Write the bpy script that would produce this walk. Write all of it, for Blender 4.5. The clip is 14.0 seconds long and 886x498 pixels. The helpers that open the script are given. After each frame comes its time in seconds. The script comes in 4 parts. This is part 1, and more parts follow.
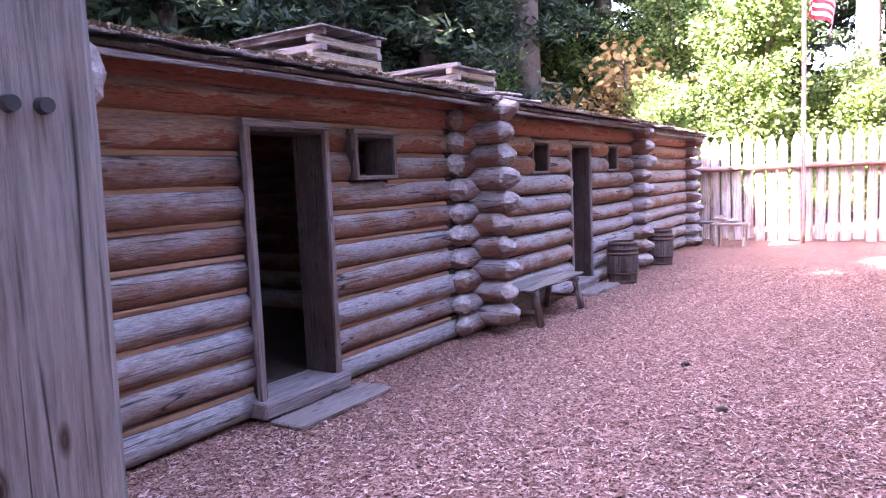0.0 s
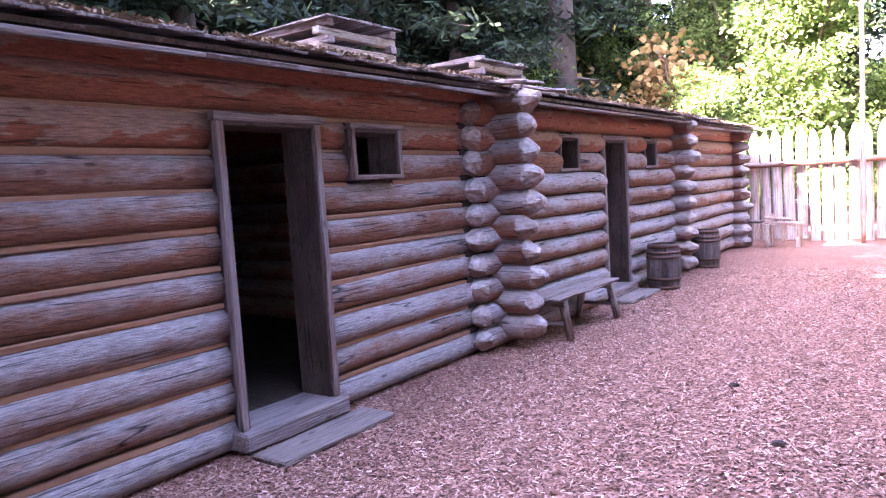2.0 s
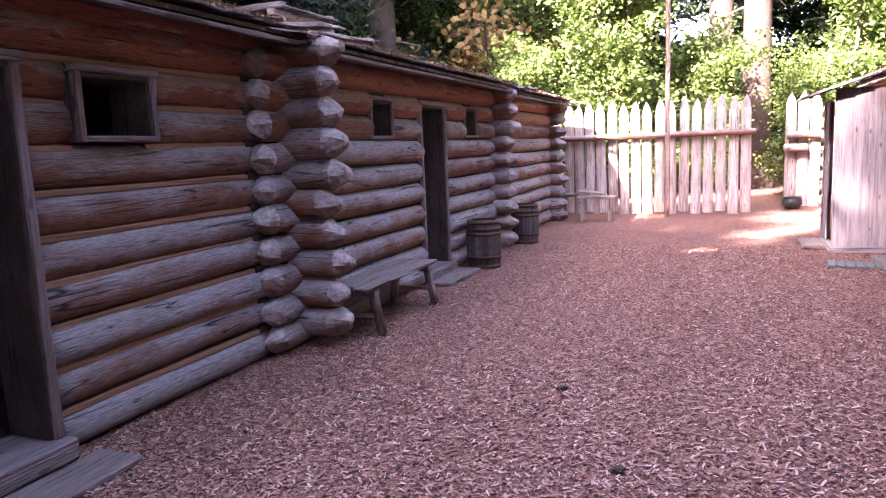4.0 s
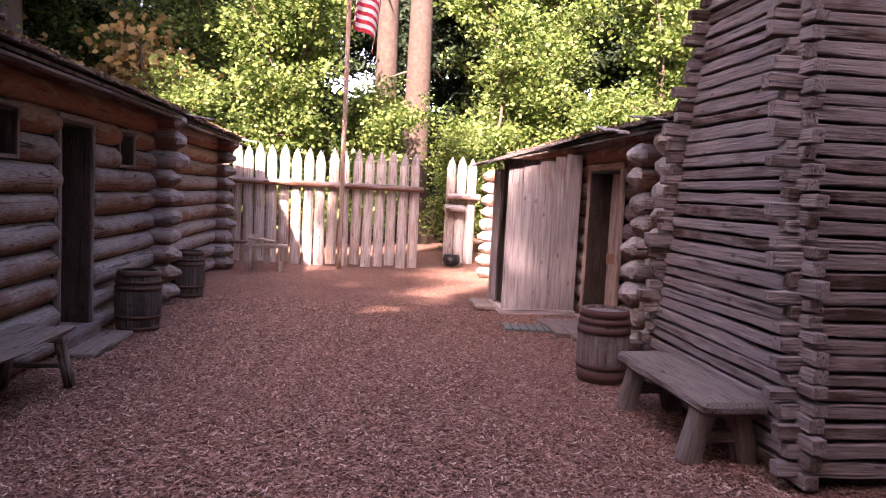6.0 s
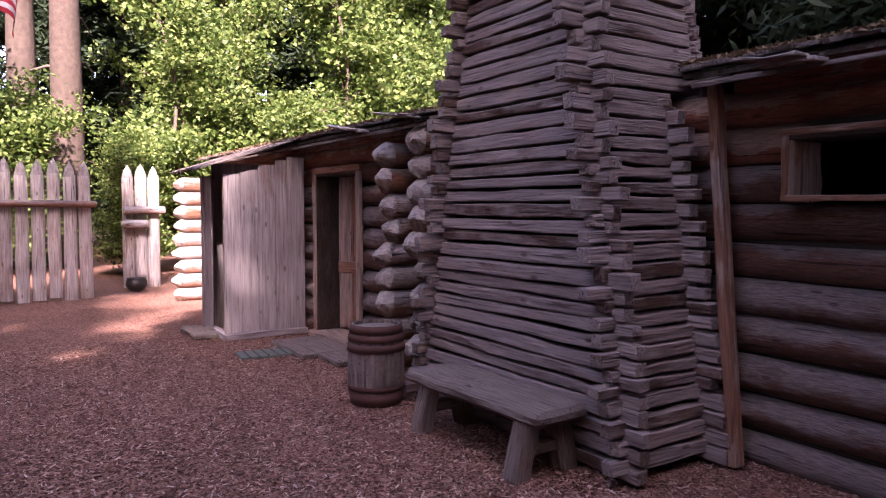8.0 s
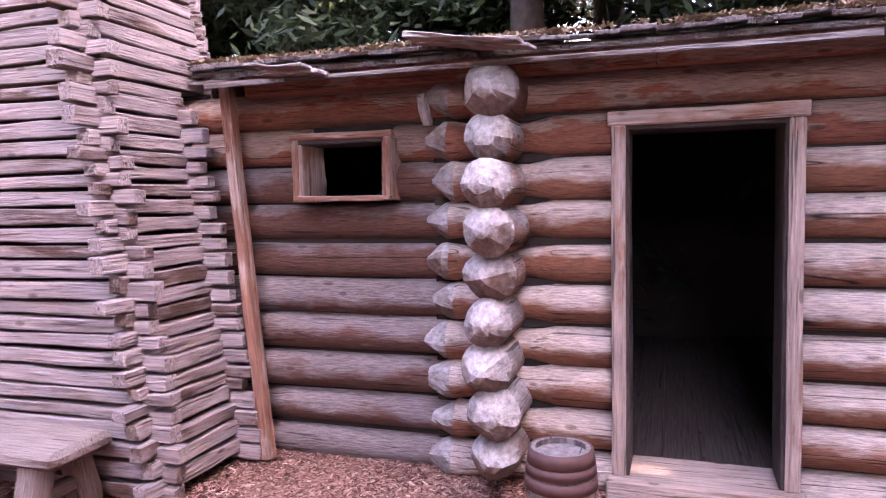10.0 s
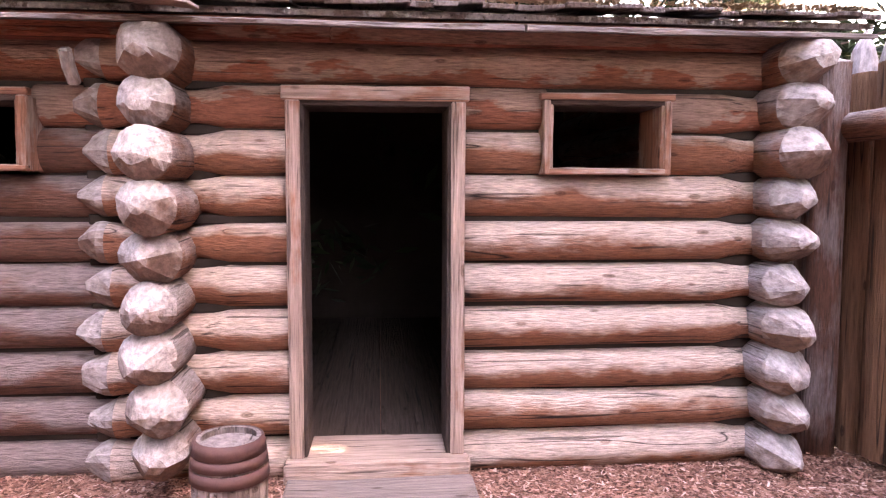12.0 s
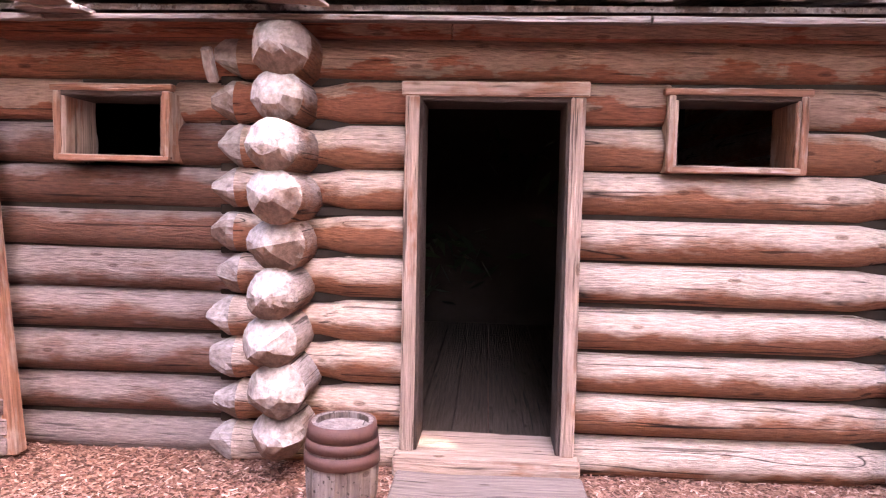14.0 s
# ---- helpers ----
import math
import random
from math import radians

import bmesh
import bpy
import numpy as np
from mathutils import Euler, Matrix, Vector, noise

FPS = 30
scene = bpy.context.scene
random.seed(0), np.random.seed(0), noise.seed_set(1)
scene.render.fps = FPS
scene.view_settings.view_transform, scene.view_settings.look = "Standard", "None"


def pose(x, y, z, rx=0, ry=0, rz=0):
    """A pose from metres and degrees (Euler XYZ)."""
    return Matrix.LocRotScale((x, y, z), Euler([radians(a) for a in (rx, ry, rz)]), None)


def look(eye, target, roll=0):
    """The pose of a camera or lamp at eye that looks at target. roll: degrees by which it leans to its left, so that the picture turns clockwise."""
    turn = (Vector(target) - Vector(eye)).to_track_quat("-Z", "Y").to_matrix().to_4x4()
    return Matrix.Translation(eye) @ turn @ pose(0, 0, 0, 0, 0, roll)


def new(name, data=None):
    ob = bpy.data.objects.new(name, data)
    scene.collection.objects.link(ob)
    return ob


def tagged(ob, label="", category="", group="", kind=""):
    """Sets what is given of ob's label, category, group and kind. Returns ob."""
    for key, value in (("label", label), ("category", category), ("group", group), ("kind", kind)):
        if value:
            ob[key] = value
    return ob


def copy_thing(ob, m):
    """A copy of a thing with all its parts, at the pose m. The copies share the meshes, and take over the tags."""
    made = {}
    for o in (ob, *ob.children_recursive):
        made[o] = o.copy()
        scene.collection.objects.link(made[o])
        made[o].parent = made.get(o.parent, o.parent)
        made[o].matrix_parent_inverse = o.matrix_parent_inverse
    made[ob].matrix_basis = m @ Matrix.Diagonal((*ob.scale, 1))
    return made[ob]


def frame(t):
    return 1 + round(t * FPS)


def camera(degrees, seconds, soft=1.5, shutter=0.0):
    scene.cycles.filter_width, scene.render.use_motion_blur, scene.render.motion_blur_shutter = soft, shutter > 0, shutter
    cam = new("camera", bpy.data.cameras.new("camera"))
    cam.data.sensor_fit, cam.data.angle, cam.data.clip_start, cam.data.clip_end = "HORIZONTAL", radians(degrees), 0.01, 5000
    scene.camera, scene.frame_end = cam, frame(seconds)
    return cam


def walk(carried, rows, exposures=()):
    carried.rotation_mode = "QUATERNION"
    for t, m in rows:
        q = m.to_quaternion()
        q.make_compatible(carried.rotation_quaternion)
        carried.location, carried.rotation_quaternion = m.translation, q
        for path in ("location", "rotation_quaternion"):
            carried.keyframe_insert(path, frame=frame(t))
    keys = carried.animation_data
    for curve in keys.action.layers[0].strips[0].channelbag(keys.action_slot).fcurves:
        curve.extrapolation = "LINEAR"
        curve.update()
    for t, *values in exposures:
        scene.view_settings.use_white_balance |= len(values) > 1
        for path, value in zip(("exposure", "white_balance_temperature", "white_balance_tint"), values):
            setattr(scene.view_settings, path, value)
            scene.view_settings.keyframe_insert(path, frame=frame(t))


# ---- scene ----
PATH = [
    (0, (3.79, -3.42, 1.681), (2.722, -1.74, 1.488), -2.5),
    (0.5, (3.863, -3.268, 1.673), (2.736, -1.626, 1.481), -1.8),
    (1, (3.84, -3.115, 1.653), (2.709, -1.479, 1.44), -2.9),
    (1.5, (3.719, -2.934, 1.64), (2.565, -1.306, 1.5), -2.7),
    (2, (3.643, -2.716, 1.622), (2.473, -1.103, 1.448), -3.6),
    (2.2, (3.615, -2.612, 1.61), (2.417, -1.017, 1.459), -2.7),
    (4.3, (3.22, -1.531, 1.61), (2.695, 0.376, 1.313), -1.7),
    (4.5, (3.17, -1.417, 1.608), (2.806, 0.534, 1.361), -0.9),
    (5, (2.992, -1.174, 1.608), (2.923, 0.81, 1.371), 1.0),
    (5.5, (2.853, -0.919, 1.617), (2.996, 1.068, 1.439), 2.2),
    (6, (2.723, -0.652, 1.633), (2.952, 1.328, 1.473), 3.0),
    (6.5, (2.486, -0.402, 1.637), (2.94, 1.536, 1.44), 1.0),
    (7, (2.362, -0.113, 1.661), (2.806, 1.829, 1.483), 0.9),
    (7.5, (2.217, 0.111, 1.612), (2.899, 1.99, 1.528), 2.8),
    (8, (2.238, 0.349, 1.613), (3.337, 2.016, 1.496), 0.1),
    (8.5, (2.202, 0.464, 1.602), (3.586, 1.905, 1.513), 0.2),
    (9, (2.202, 0.52, 1.629), (3.784, 1.736, 1.494), 1.7),
    (9.2, (2.203, 0.518, 1.642), (3.881, 1.599, 1.519), 1.0),
    (11.3, (2.376, 0.351, 1.582), (4.363, 0.485, 1.398), -0.4),
    (11.5, (2.385, 0.344, 1.569), (4.377, 0.407, 1.394), -0.3),
    (12, (2.406, 0.276, 1.571), (4.391, 0.093, 1.4), 0.2),
    (12.5, (2.389, 0.23, 1.532), (4.352, -0.131, 1.404), 0.0),
    (13, (2.38, 0.189, 1.547), (4.332, -0.223, 1.399), -0.4),
    (13.5, (2.364, 0.188, 1.527), (4.349, -0.022, 1.392), 0.4),
    (14, (2.414, 0.313, 1.476), (4.405, 0.435, 1.34), 1.3),
]
cam = camera(64.6, 14.0, soft=1.15)
EXPOSURES = [(0.0, 5.1, 6250, 43), (2.2, 5.3, 6300, 43), (4.3, 3.95, 6900, 40), (5.0, 3.55, 7300, 42), (6.5, 2.75, 7700, 42), (7.5, 2.2, 7600, 42),
             (8.4, 3.45, 6350, 46), (9.0, 4.8, 6500, 47), (9.2, 4.9, 6500, 47), (11.3, 5.6, 9400, 40), (12.5, 5.55, 9500, 40), (14.0, 5.85, 9500, 42)]
walk(cam, [(t, look(e, g, r)) for t, e, g, r in PATH], EXPOSURES)

# ---- world and sun ----
SUN = Vector((-0.42, -1.0, 0.86)).normalized()
world = bpy.data.worlds.new("sky")
world.use_nodes = True
scene.world = world
wn = world.node_tree
sky = wn.nodes.new("ShaderNodeTexSky")
sky.sky_type, sky.sun_disc = "NISHITA", False
sky.sun_elevation = math.asin(SUN.z)
sky.sun_rotation = math.atan2(SUN.x, SUN.y)
sky.air_density, sky.dust_density = 1.0, 2.0
wn.nodes["Background"].inputs[1].default_value = 0.15
wn.links.new(sky.outputs[0], wn.nodes["Background"].inputs[0])
sun = new("sun", bpy.data.lights.new("sun", "SUN"))
sun.data.energy, sun.data.angle, sun.data.color = 5.0, radians(0.6), (1.0, 0.96, 0.90)
sun.matrix_world = look((0, 0, 30), Vector((0, 0, 30)) - SUN)


# ---- materials ----
def material(name, rough=0.8):
    m = bpy.data.materials.new(name)
    m.use_nodes = True
    nt = m.node_tree
    b = nt.nodes["Principled BSDF"]
    b.inputs["Roughness"].default_value = rough
    b.inputs["Specular IOR Level"].default_value = 0.3
    return m, nt, b


def coords(nt, scale, shift=True):
    """Object coordinates, stretched, and moved by a random amount for each object."""
    tc = nt.nodes.new("ShaderNodeTexCoord")
    mp = nt.nodes.new("ShaderNodeMapping")
    mp.inputs["Scale"].default_value = scale
    nt.links.new(tc.outputs["Object"], mp.inputs["Vector"])
    if shift:
        oi = nt.nodes.new("ShaderNodeObjectInfo")
        mul = nt.nodes.new("ShaderNodeMath")
        mul.operation = "MULTIPLY"
        mul.inputs[1].default_value = 57.0
        nt.links.new(oi.outputs["Random"], mul.inputs[0])
        nt.links.new(mul.outputs[0], mp.inputs["Location"])
    return mp.outputs[0]


def noise_tex(nt, vec, scale, detail=4.0, rough=0.6):
    n = nt.nodes.new("ShaderNodeTexNoise")
    n.inputs["Scale"].default_value = scale
    n.inputs["Detail"].default_value = detail
    n.inputs["Roughness"].default_value = rough
    nt.links.new(vec, n.inputs["Vector"])
    return n.outputs["Fac"]


def ramp(nt, fac, stops):
    r = nt.nodes.new("ShaderNodeValToRGB")
    els = r.color_ramp.elements
    while len(els) < len(stops):
        els.new(0.5)
    for e, (p, c) in zip(els, stops):
        e.position = p
        e.color = (*c, 1) if len(c) == 3 else c
    nt.links.new(fac, r.inputs[0])
    return r.outputs[0]


def mix(nt, fac, a, b, kind="MIX"):
    m = nt.nodes.new("ShaderNodeMix")
    m.data_type, m.blend_type = "RGBA", kind
    for sock, v in ((m.inputs[0], fac), (m.inputs[6], a), (m.inputs[7], b)):
        if isinstance(v, (int, float)):
            sock.default_value = v
        elif isinstance(v, tuple):
            sock.default_value = (*v, 1)
        else:
            nt.links.new(v, sock)
    return m.outputs[2]


def bump(nt, b, height, strength=0.4, dist=0.02):
    n = nt.nodes.new("ShaderNodeBump")
    n.inputs["Strength"].default_value = strength
    n.inputs["Distance"].default_value = dist
    nt.links.new(height, n.inputs["Height"])
    nt.links.new(n.outputs[0], b.inputs["Normal"])


def grey(c):
    return (c, c, c)


def wood(name, fresh_shade, aged_light, tone_lo, tone_hi, top=0.35, low=0.0, knots=0.7, cracks=0.75, grain=(5.0, 38, 38), rough=0.8, relief=0.9, spread=0.35, splits=None):
    """Weathered timber: grain along local x; upward faces paler, for silvering and for painted light from above."""
    m, nt, b = material(name, rough)
    v = coords(nt, grain)
    fine = ramp(nt, noise_tex(nt, v, 2.6, 7, 0.66), [(0.2, grey(0)), (0.8, grey(1))])
    v2 = coords(nt, (1.6, 3.0, 3.0))
    blotch = noise_tex(nt, v2, 1.7, 4)
    streak = noise_tex(nt, coords(nt, (1.3, 11, 11)), 1.6, 6, 0.65)
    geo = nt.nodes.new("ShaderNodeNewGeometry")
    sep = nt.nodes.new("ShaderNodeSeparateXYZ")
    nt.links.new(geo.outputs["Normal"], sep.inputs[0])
    # Normal z shifts the tone: silvered tops, plus sky light painted into the colour.
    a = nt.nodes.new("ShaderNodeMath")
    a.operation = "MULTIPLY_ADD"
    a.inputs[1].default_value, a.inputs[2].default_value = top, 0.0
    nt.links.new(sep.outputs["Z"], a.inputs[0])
    s = nt.nodes.new("ShaderNodeMath")
    s.operation = "ADD"
    nt.links.new(a.outputs[0], s.inputs[0])
    nt.links.new(blotch, s.inputs[1])
    s2 = nt.nodes.new("ShaderNodeMath")
    s2.operation = "MULTIPLY_ADD"
    s2.inputs[1].default_value = 0.55
    nt.links.new(streak, s2.inputs[0])
    nt.links.new(s.outputs[0], s2.inputs[2])
    oi = nt.nodes.new("ShaderNodeObjectInfo")
    s3 = nt.nodes.new("ShaderNodeMath")
    s3.operation = "MULTIPLY_ADD"
    s3.inputs[1].default_value = spread
    nt.links.new(oi.outputs["Random"], s3.inputs[0])
    nt.links.new(s2.outputs[0], s3.inputs[2])
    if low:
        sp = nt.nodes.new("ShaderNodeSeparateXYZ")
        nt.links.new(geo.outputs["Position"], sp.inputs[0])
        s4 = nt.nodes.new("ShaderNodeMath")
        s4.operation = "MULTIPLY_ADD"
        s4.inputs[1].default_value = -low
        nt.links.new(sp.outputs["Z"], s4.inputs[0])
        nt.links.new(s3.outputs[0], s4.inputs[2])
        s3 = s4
    fac = ramp(nt, s3.outputs[0], [(tone_lo, grey(0)), (tone_hi, grey(1))])
    col_f = mix(nt, fine, tuple(c * 0.35 for c in fresh_shade), tuple(min(1, c * 1.6) for c in fresh_shade))
    col_a = mix(nt, fine, tuple(c * 0.3 for c in aged_light), tuple(min(1, c * 1.6) for c in aged_light))
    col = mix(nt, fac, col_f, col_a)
    # drying cracks and knots
    crack = ramp(nt, noise_tex(nt, coords(nt, (1.1, 32, 32)), 1.3, 3, 0.5), [(0.32, grey(0.1)), (0.37, grey(1))])
    col = mix(nt, cracks, col, crack, "MULTIPLY")
    vor = nt.nodes.new("ShaderNodeTexVoronoi")
    vor.inputs["Scale"].default_value = 1.0
    nt.links.new(coords(nt, (3.2, 8.5, 8.5)), vor.inputs["Vector"])
    knot = ramp(nt, vor.outputs["Distance"], [(0.04, (0.12, 0.08, 0.06)), (0.07, (0.5, 0.4, 0.34)), (0.09, (0.25, 0.17, 0.13)), (0.14, grey(1))])
    col = mix(nt, knots, col, knot, "MULTIPLY")
    if splits:
        line = ramp(nt, noise_tex(nt, coords(nt, splits), 1.0, 2, 0.4), [(0.488, grey(1)), (0.5, grey(0.06)), (0.512, grey(1))])
        gate = ramp(nt, noise_tex(nt, coords(nt, (0.9, 4, 4)), 1.3, 2), [(0.45, grey(1)), (0.52, grey(0))])
        line = mix(nt, gate, line, grey(1.0))
        col = mix(nt, 1.0, col, line, "MULTIPLY")
        crack = mix(nt, 1.0, crack, line, "MULTIPLY")
    nt.links.new(col, b.inputs["Base Color"])
    h = mix(nt, 0.5, fine, crack, "MULTIPLY")
    bump(nt, b, h, relief, 0.025)
    return m


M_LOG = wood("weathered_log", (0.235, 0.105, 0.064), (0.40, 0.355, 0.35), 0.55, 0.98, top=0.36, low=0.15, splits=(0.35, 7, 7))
# East logs: pale tops against red-brown undersides also paint in daylight from above.
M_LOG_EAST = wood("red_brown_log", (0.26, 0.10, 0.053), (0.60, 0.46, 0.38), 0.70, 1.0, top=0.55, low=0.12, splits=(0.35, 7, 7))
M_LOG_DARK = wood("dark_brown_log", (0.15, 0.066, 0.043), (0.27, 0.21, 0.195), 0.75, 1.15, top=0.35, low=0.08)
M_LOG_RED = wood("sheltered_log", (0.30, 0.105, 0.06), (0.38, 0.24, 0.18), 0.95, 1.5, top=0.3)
M_END = wood("axe_cut_end", (0.17, 0.105, 0.08), (0.39, 0.34, 0.32), 0.66, 1.15, top=0.5, grain=(5, 12, 12), relief=0.5, knots=0.0, cracks=0.0)
M_SLAT = wood("split_slat", (0.12, 0.068, 0.052), (0.33, 0.26, 0.245), 0.7, 1.2, top=0.35, grain=(1.0, 24, 24), relief=0.8, spread=0.5)
M_FRAME = wood("sawn_frame", (0.33, 0.155, 0.10), (0.45, 0.32, 0.26), 0.85, 1.4, top=0.25, grain=(1.0, 22, 22))
M_FRAME_GREY = wood("greyed_frame", (0.16, 0.085, 0.06), (0.25, 0.20, 0.19), 0.6, 1.1, top=0.25, grain=(1.0, 26, 26))
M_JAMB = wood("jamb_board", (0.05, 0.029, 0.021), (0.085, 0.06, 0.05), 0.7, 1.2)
M_PICKET = wood("picket_wood", (0.34, 0.225, 0.16), (0.56, 0.50, 0.475), 0.5, 1.05, top=0.3, grain=(0.9, 16, 16))
M_POST = wood("grey_post", (0.10, 0.072, 0.058), (0.33, 0.285, 0.27), 0.6, 1.15, grain=(1.6, 30, 30), relief=1.0, cracks=0.6, knots=1.0, splits=(0.3, 9, 9))
M_BOARD = wood("shed_board", (0.23, 0.125, 0.09), (0.37, 0.315, 0.315), 0.1, 0.42, low=0.28, grain=(0.7, 13, 13), cracks=0.5, relief=0.5)
M_BENCH = wood("bench_wood", (0.115, 0.062, 0.044), (0.27, 0.21, 0.185), 0.7, 1.25, top=0.4, grain=(1.6, 32, 32))
M_PICKET_BROWN = wood("brown_picket_wood", (0.25, 0.125, 0.07), (0.40, 0.28, 0.20), 1.0, 1.55, grain=(1.4, 24, 24), knots=0.9, splits=(0.35, 8, 8))
M_PALE = wood("pale_bench", (0.42, 0.27, 0.17), (0.5, 0.42, 0.36), 0.6, 1.1)
M_SHAKE = wood("cedar_shake", (0.10, 0.065, 0.052), (0.23, 0.19, 0.175), 0.95, 1.5, top=0.25, grain=(1, 16, 16), spread=0.6)
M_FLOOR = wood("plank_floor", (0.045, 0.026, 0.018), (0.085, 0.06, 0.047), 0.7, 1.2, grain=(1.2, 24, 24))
M_STAVE = wood("stave", (0.05, 0.034, 0.028), (0.115, 0.095, 0.088), 0.6, 1.1, grain=(10, 10, 0.8))
M_STAVE_PALE = wood("pale_stave", (0.11, 0.072, 0.06), (0.25, 0.205, 0.19), 0.5, 1.0, grain=(10, 10, 0.8))


def plain(name, lo, hi, scale, rough=0.8, metal=0.0, relief=0.2, shift=True):
    m, nt, b = material(name, rough)
    v = coords(nt, (1, 1, 1), shift)
    n = noise_tex(nt, v, scale, 6, 0.65)
    big = noise_tex(nt, v, scale * 0.13, 3)
    c = mix(nt, n, lo, hi)
    c = mix(nt, 0.4, c, ramp(nt, big, [(0.3, grey(0.6)), (0.7, grey(1.0))]), "MULTIPLY")
    nt.links.new(c, b.inputs["Base Color"])
    b.inputs["Metallic"].default_value = metal
    bump(nt, b, n, relief, 0.02)
    return m


M_HOOP = plain("rusty_hoop", (0.06, 0.035, 0.03), (0.13, 0.07, 0.05), 30, 0.6, 0.4)
M_HOOP_RED = plain("red_withe_hoop", (0.07, 0.03, 0.027), (0.125, 0.058, 0.047), 30, 0.7)
M_IRON = plain("iron", (0.04, 0.04, 0.045), (0.09, 0.09, 0.09), 40, 0.5, 0.7)
# Near-black stand-in for the shade inside cabins, log gaps and behind slats.
M_SHADE_DARK = plain("shade_dark_wood", (0.02, 0.014, 0.011), (0.05, 0.035, 0.027), 6, 0.9)
M_CHINK = plain("clay_chinking", (0.21, 0.105, 0.062), (0.31, 0.17, 0.105), 14, 0.95)
M_MOSS = plain("dry_moss", (0.20, 0.13, 0.075), (0.36, 0.25, 0.15), 35, 0.95, 0, 1.0)
M_GREEN = plain("green_plate", (0.10, 0.125, 0.11), (0.19, 0.22, 0.19), 20, 0.7)
M_BARK = plain("bark", (0.02, 0.015, 0.012), (0.14, 0.10, 0.08), 7, 0.95, 0, 1.0)
M_BARK_PALE = plain("pale_bark", (0.05, 0.036, 0.028), (0.21, 0.155, 0.125), 5, 0.95, 0, 1.0)
M_RED = plain("flag_red", (0.50, 0.03, 0.05), (0.58, 0.05, 0.07), 3, 0.8, 0, 0.05)
M_WHITE = plain("flag_white", (0.72, 0.70, 0.70), (0.8, 0.79, 0.79), 3, 0.8, 0, 0.05)
M_BLUE = plain("flag_blue", (0.02, 0.03, 0.16), (0.03, 0.05, 0.2), 3, 0.8, 0, 0.05)

# wood chips: ground sheet and loose chips
M_GROUND, nt, b = material("wood_chip_ground", 0.95)
gv = coords(nt, (1, 1, 1), False)
vo = nt.nodes.new("ShaderNodeTexVoronoi")
vo.inputs["Scale"].default_value = 62
nt.links.new(coords(nt, (1, 1.0, 1), False), vo.inputs["Vector"])
chipcol = ramp(nt, vo.outputs["Color"], [(0.15, (0.09, 0.038, 0.026)), (0.5, (0.27, 0.124, 0.085)), (0.85, (0.45, 0.245, 0.185))])
patch = ramp(nt, noise_tex(nt, gv, 0.7, 4), [(0.3, grey(0.72)), (0.7, grey(1.05))])
nt.links.new(mix(nt, 0.8, chipcol, patch, "MULTIPLY"), b.inputs["Base Color"])
bump(nt, b, vo.outputs["Distance"], 0.8, 0.03)


def island(name, stops, rough=0.9, thin=0.0):
    m, nt, b = material(name, rough)
    g = nt.nodes.new("ShaderNodeNewGeometry")
    nt.links.new(ramp(nt, g.outputs["Random Per Island"], stops), b.inputs["Base Color"])
    if thin:
        tr = nt.nodes.new("ShaderNodeBsdfTranslucent")
        nt.links.new(ramp(nt, g.outputs["Random Per Island"], stops), tr.inputs["Color"])
        mx = nt.nodes.new("ShaderNodeMixShader")
        mx.inputs[0].default_value = thin
        nt.links.new(b.outputs[0], mx.inputs[1])
        nt.links.new(tr.outputs[0], mx.inputs[2])
        nt.links.new(mx.outputs[0], nt.nodes["Material Output"].inputs["Surface"])
    return m


M_CHIP = island("wood_chip", [(0.0, (0.07, 0.03, 0.021)), (0.4, (0.25, 0.115, 0.08)), (0.8, (0.42, 0.225, 0.17)), (1.0, (0.60, 0.41, 0.34))])
M_LEAF = island("maple_leaf", [(0.0, (0.045, 0.085, 0.02)), (0.5, (0.13, 0.205, 0.05)), (1.0, (0.30, 0.36, 0.12))], 0.55, 0.45)
M_LEAF_DRY = island("yellow_leaf", [(0.0, (0.16, 0.10, 0.035)), (1.0, (0.42, 0.27, 0.10))], 0.7, 0.3)
M_NEEDLE = island("conifer_needles", [(0.0, (0.008, 0.018, 0.008)), (0.6, (0.018, 0.036, 0.015)), (1.0, (0.034, 0.06, 0.022))], 0.7, 0.15)
M_SOIL = plain("forest_floor", (0.05, 0.04, 0.02), (0.13, 0.10, 0.05), 3, 0.95)


# ---- builders ----
def mesh_object(name, verts, faces, mat, parent=None, label="", smooth=None, mats=None, ids=None):
    me = bpy.data.meshes.new(name)
    me.from_pydata(verts, [], faces)
    for k in (mats or [mat]):
        me.materials.append(k)
    if ids is not None:
        me.polygons.foreach_set("material_index", ids)
    if smooth is not None:
        me.polygons.foreach_set("use_smooth", smooth if hasattr(smooth, "__len__") else [smooth] * len(me.polygons))
    me.update()
    ob = new(name, me)
    if parent:
        ob.parent = parent
    if label:
        tagged(ob, label)
    return ob


def part(name, bm, mat, parent=None, label="", at=None, smooth=False):
    me = bpy.data.meshes.new(name)
    bm.to_mesh(me)
    bm.free()
    me.materials.append(mat)
    if smooth:
        me.polygons.foreach_set("use_smooth", [True] * len(me.polygons))
    ob = new(name, me)
    if parent:
        ob.parent = parent
    if at is not None:
        ob.matrix_basis = at
    if label:
        tagged(ob, label)
    return ob


def share(name, me, parent, m):
    ob = new(name, me)
    ob.parent = parent
    ob.matrix_basis = m
    return ob


def thing(name, label, category, at=None, group="", kind=""):
    e = new(name)
    e.empty_display_size = 0.1
    if at is not None:
        e.matrix_basis = at
    return tagged(e, label, category, group, kind)


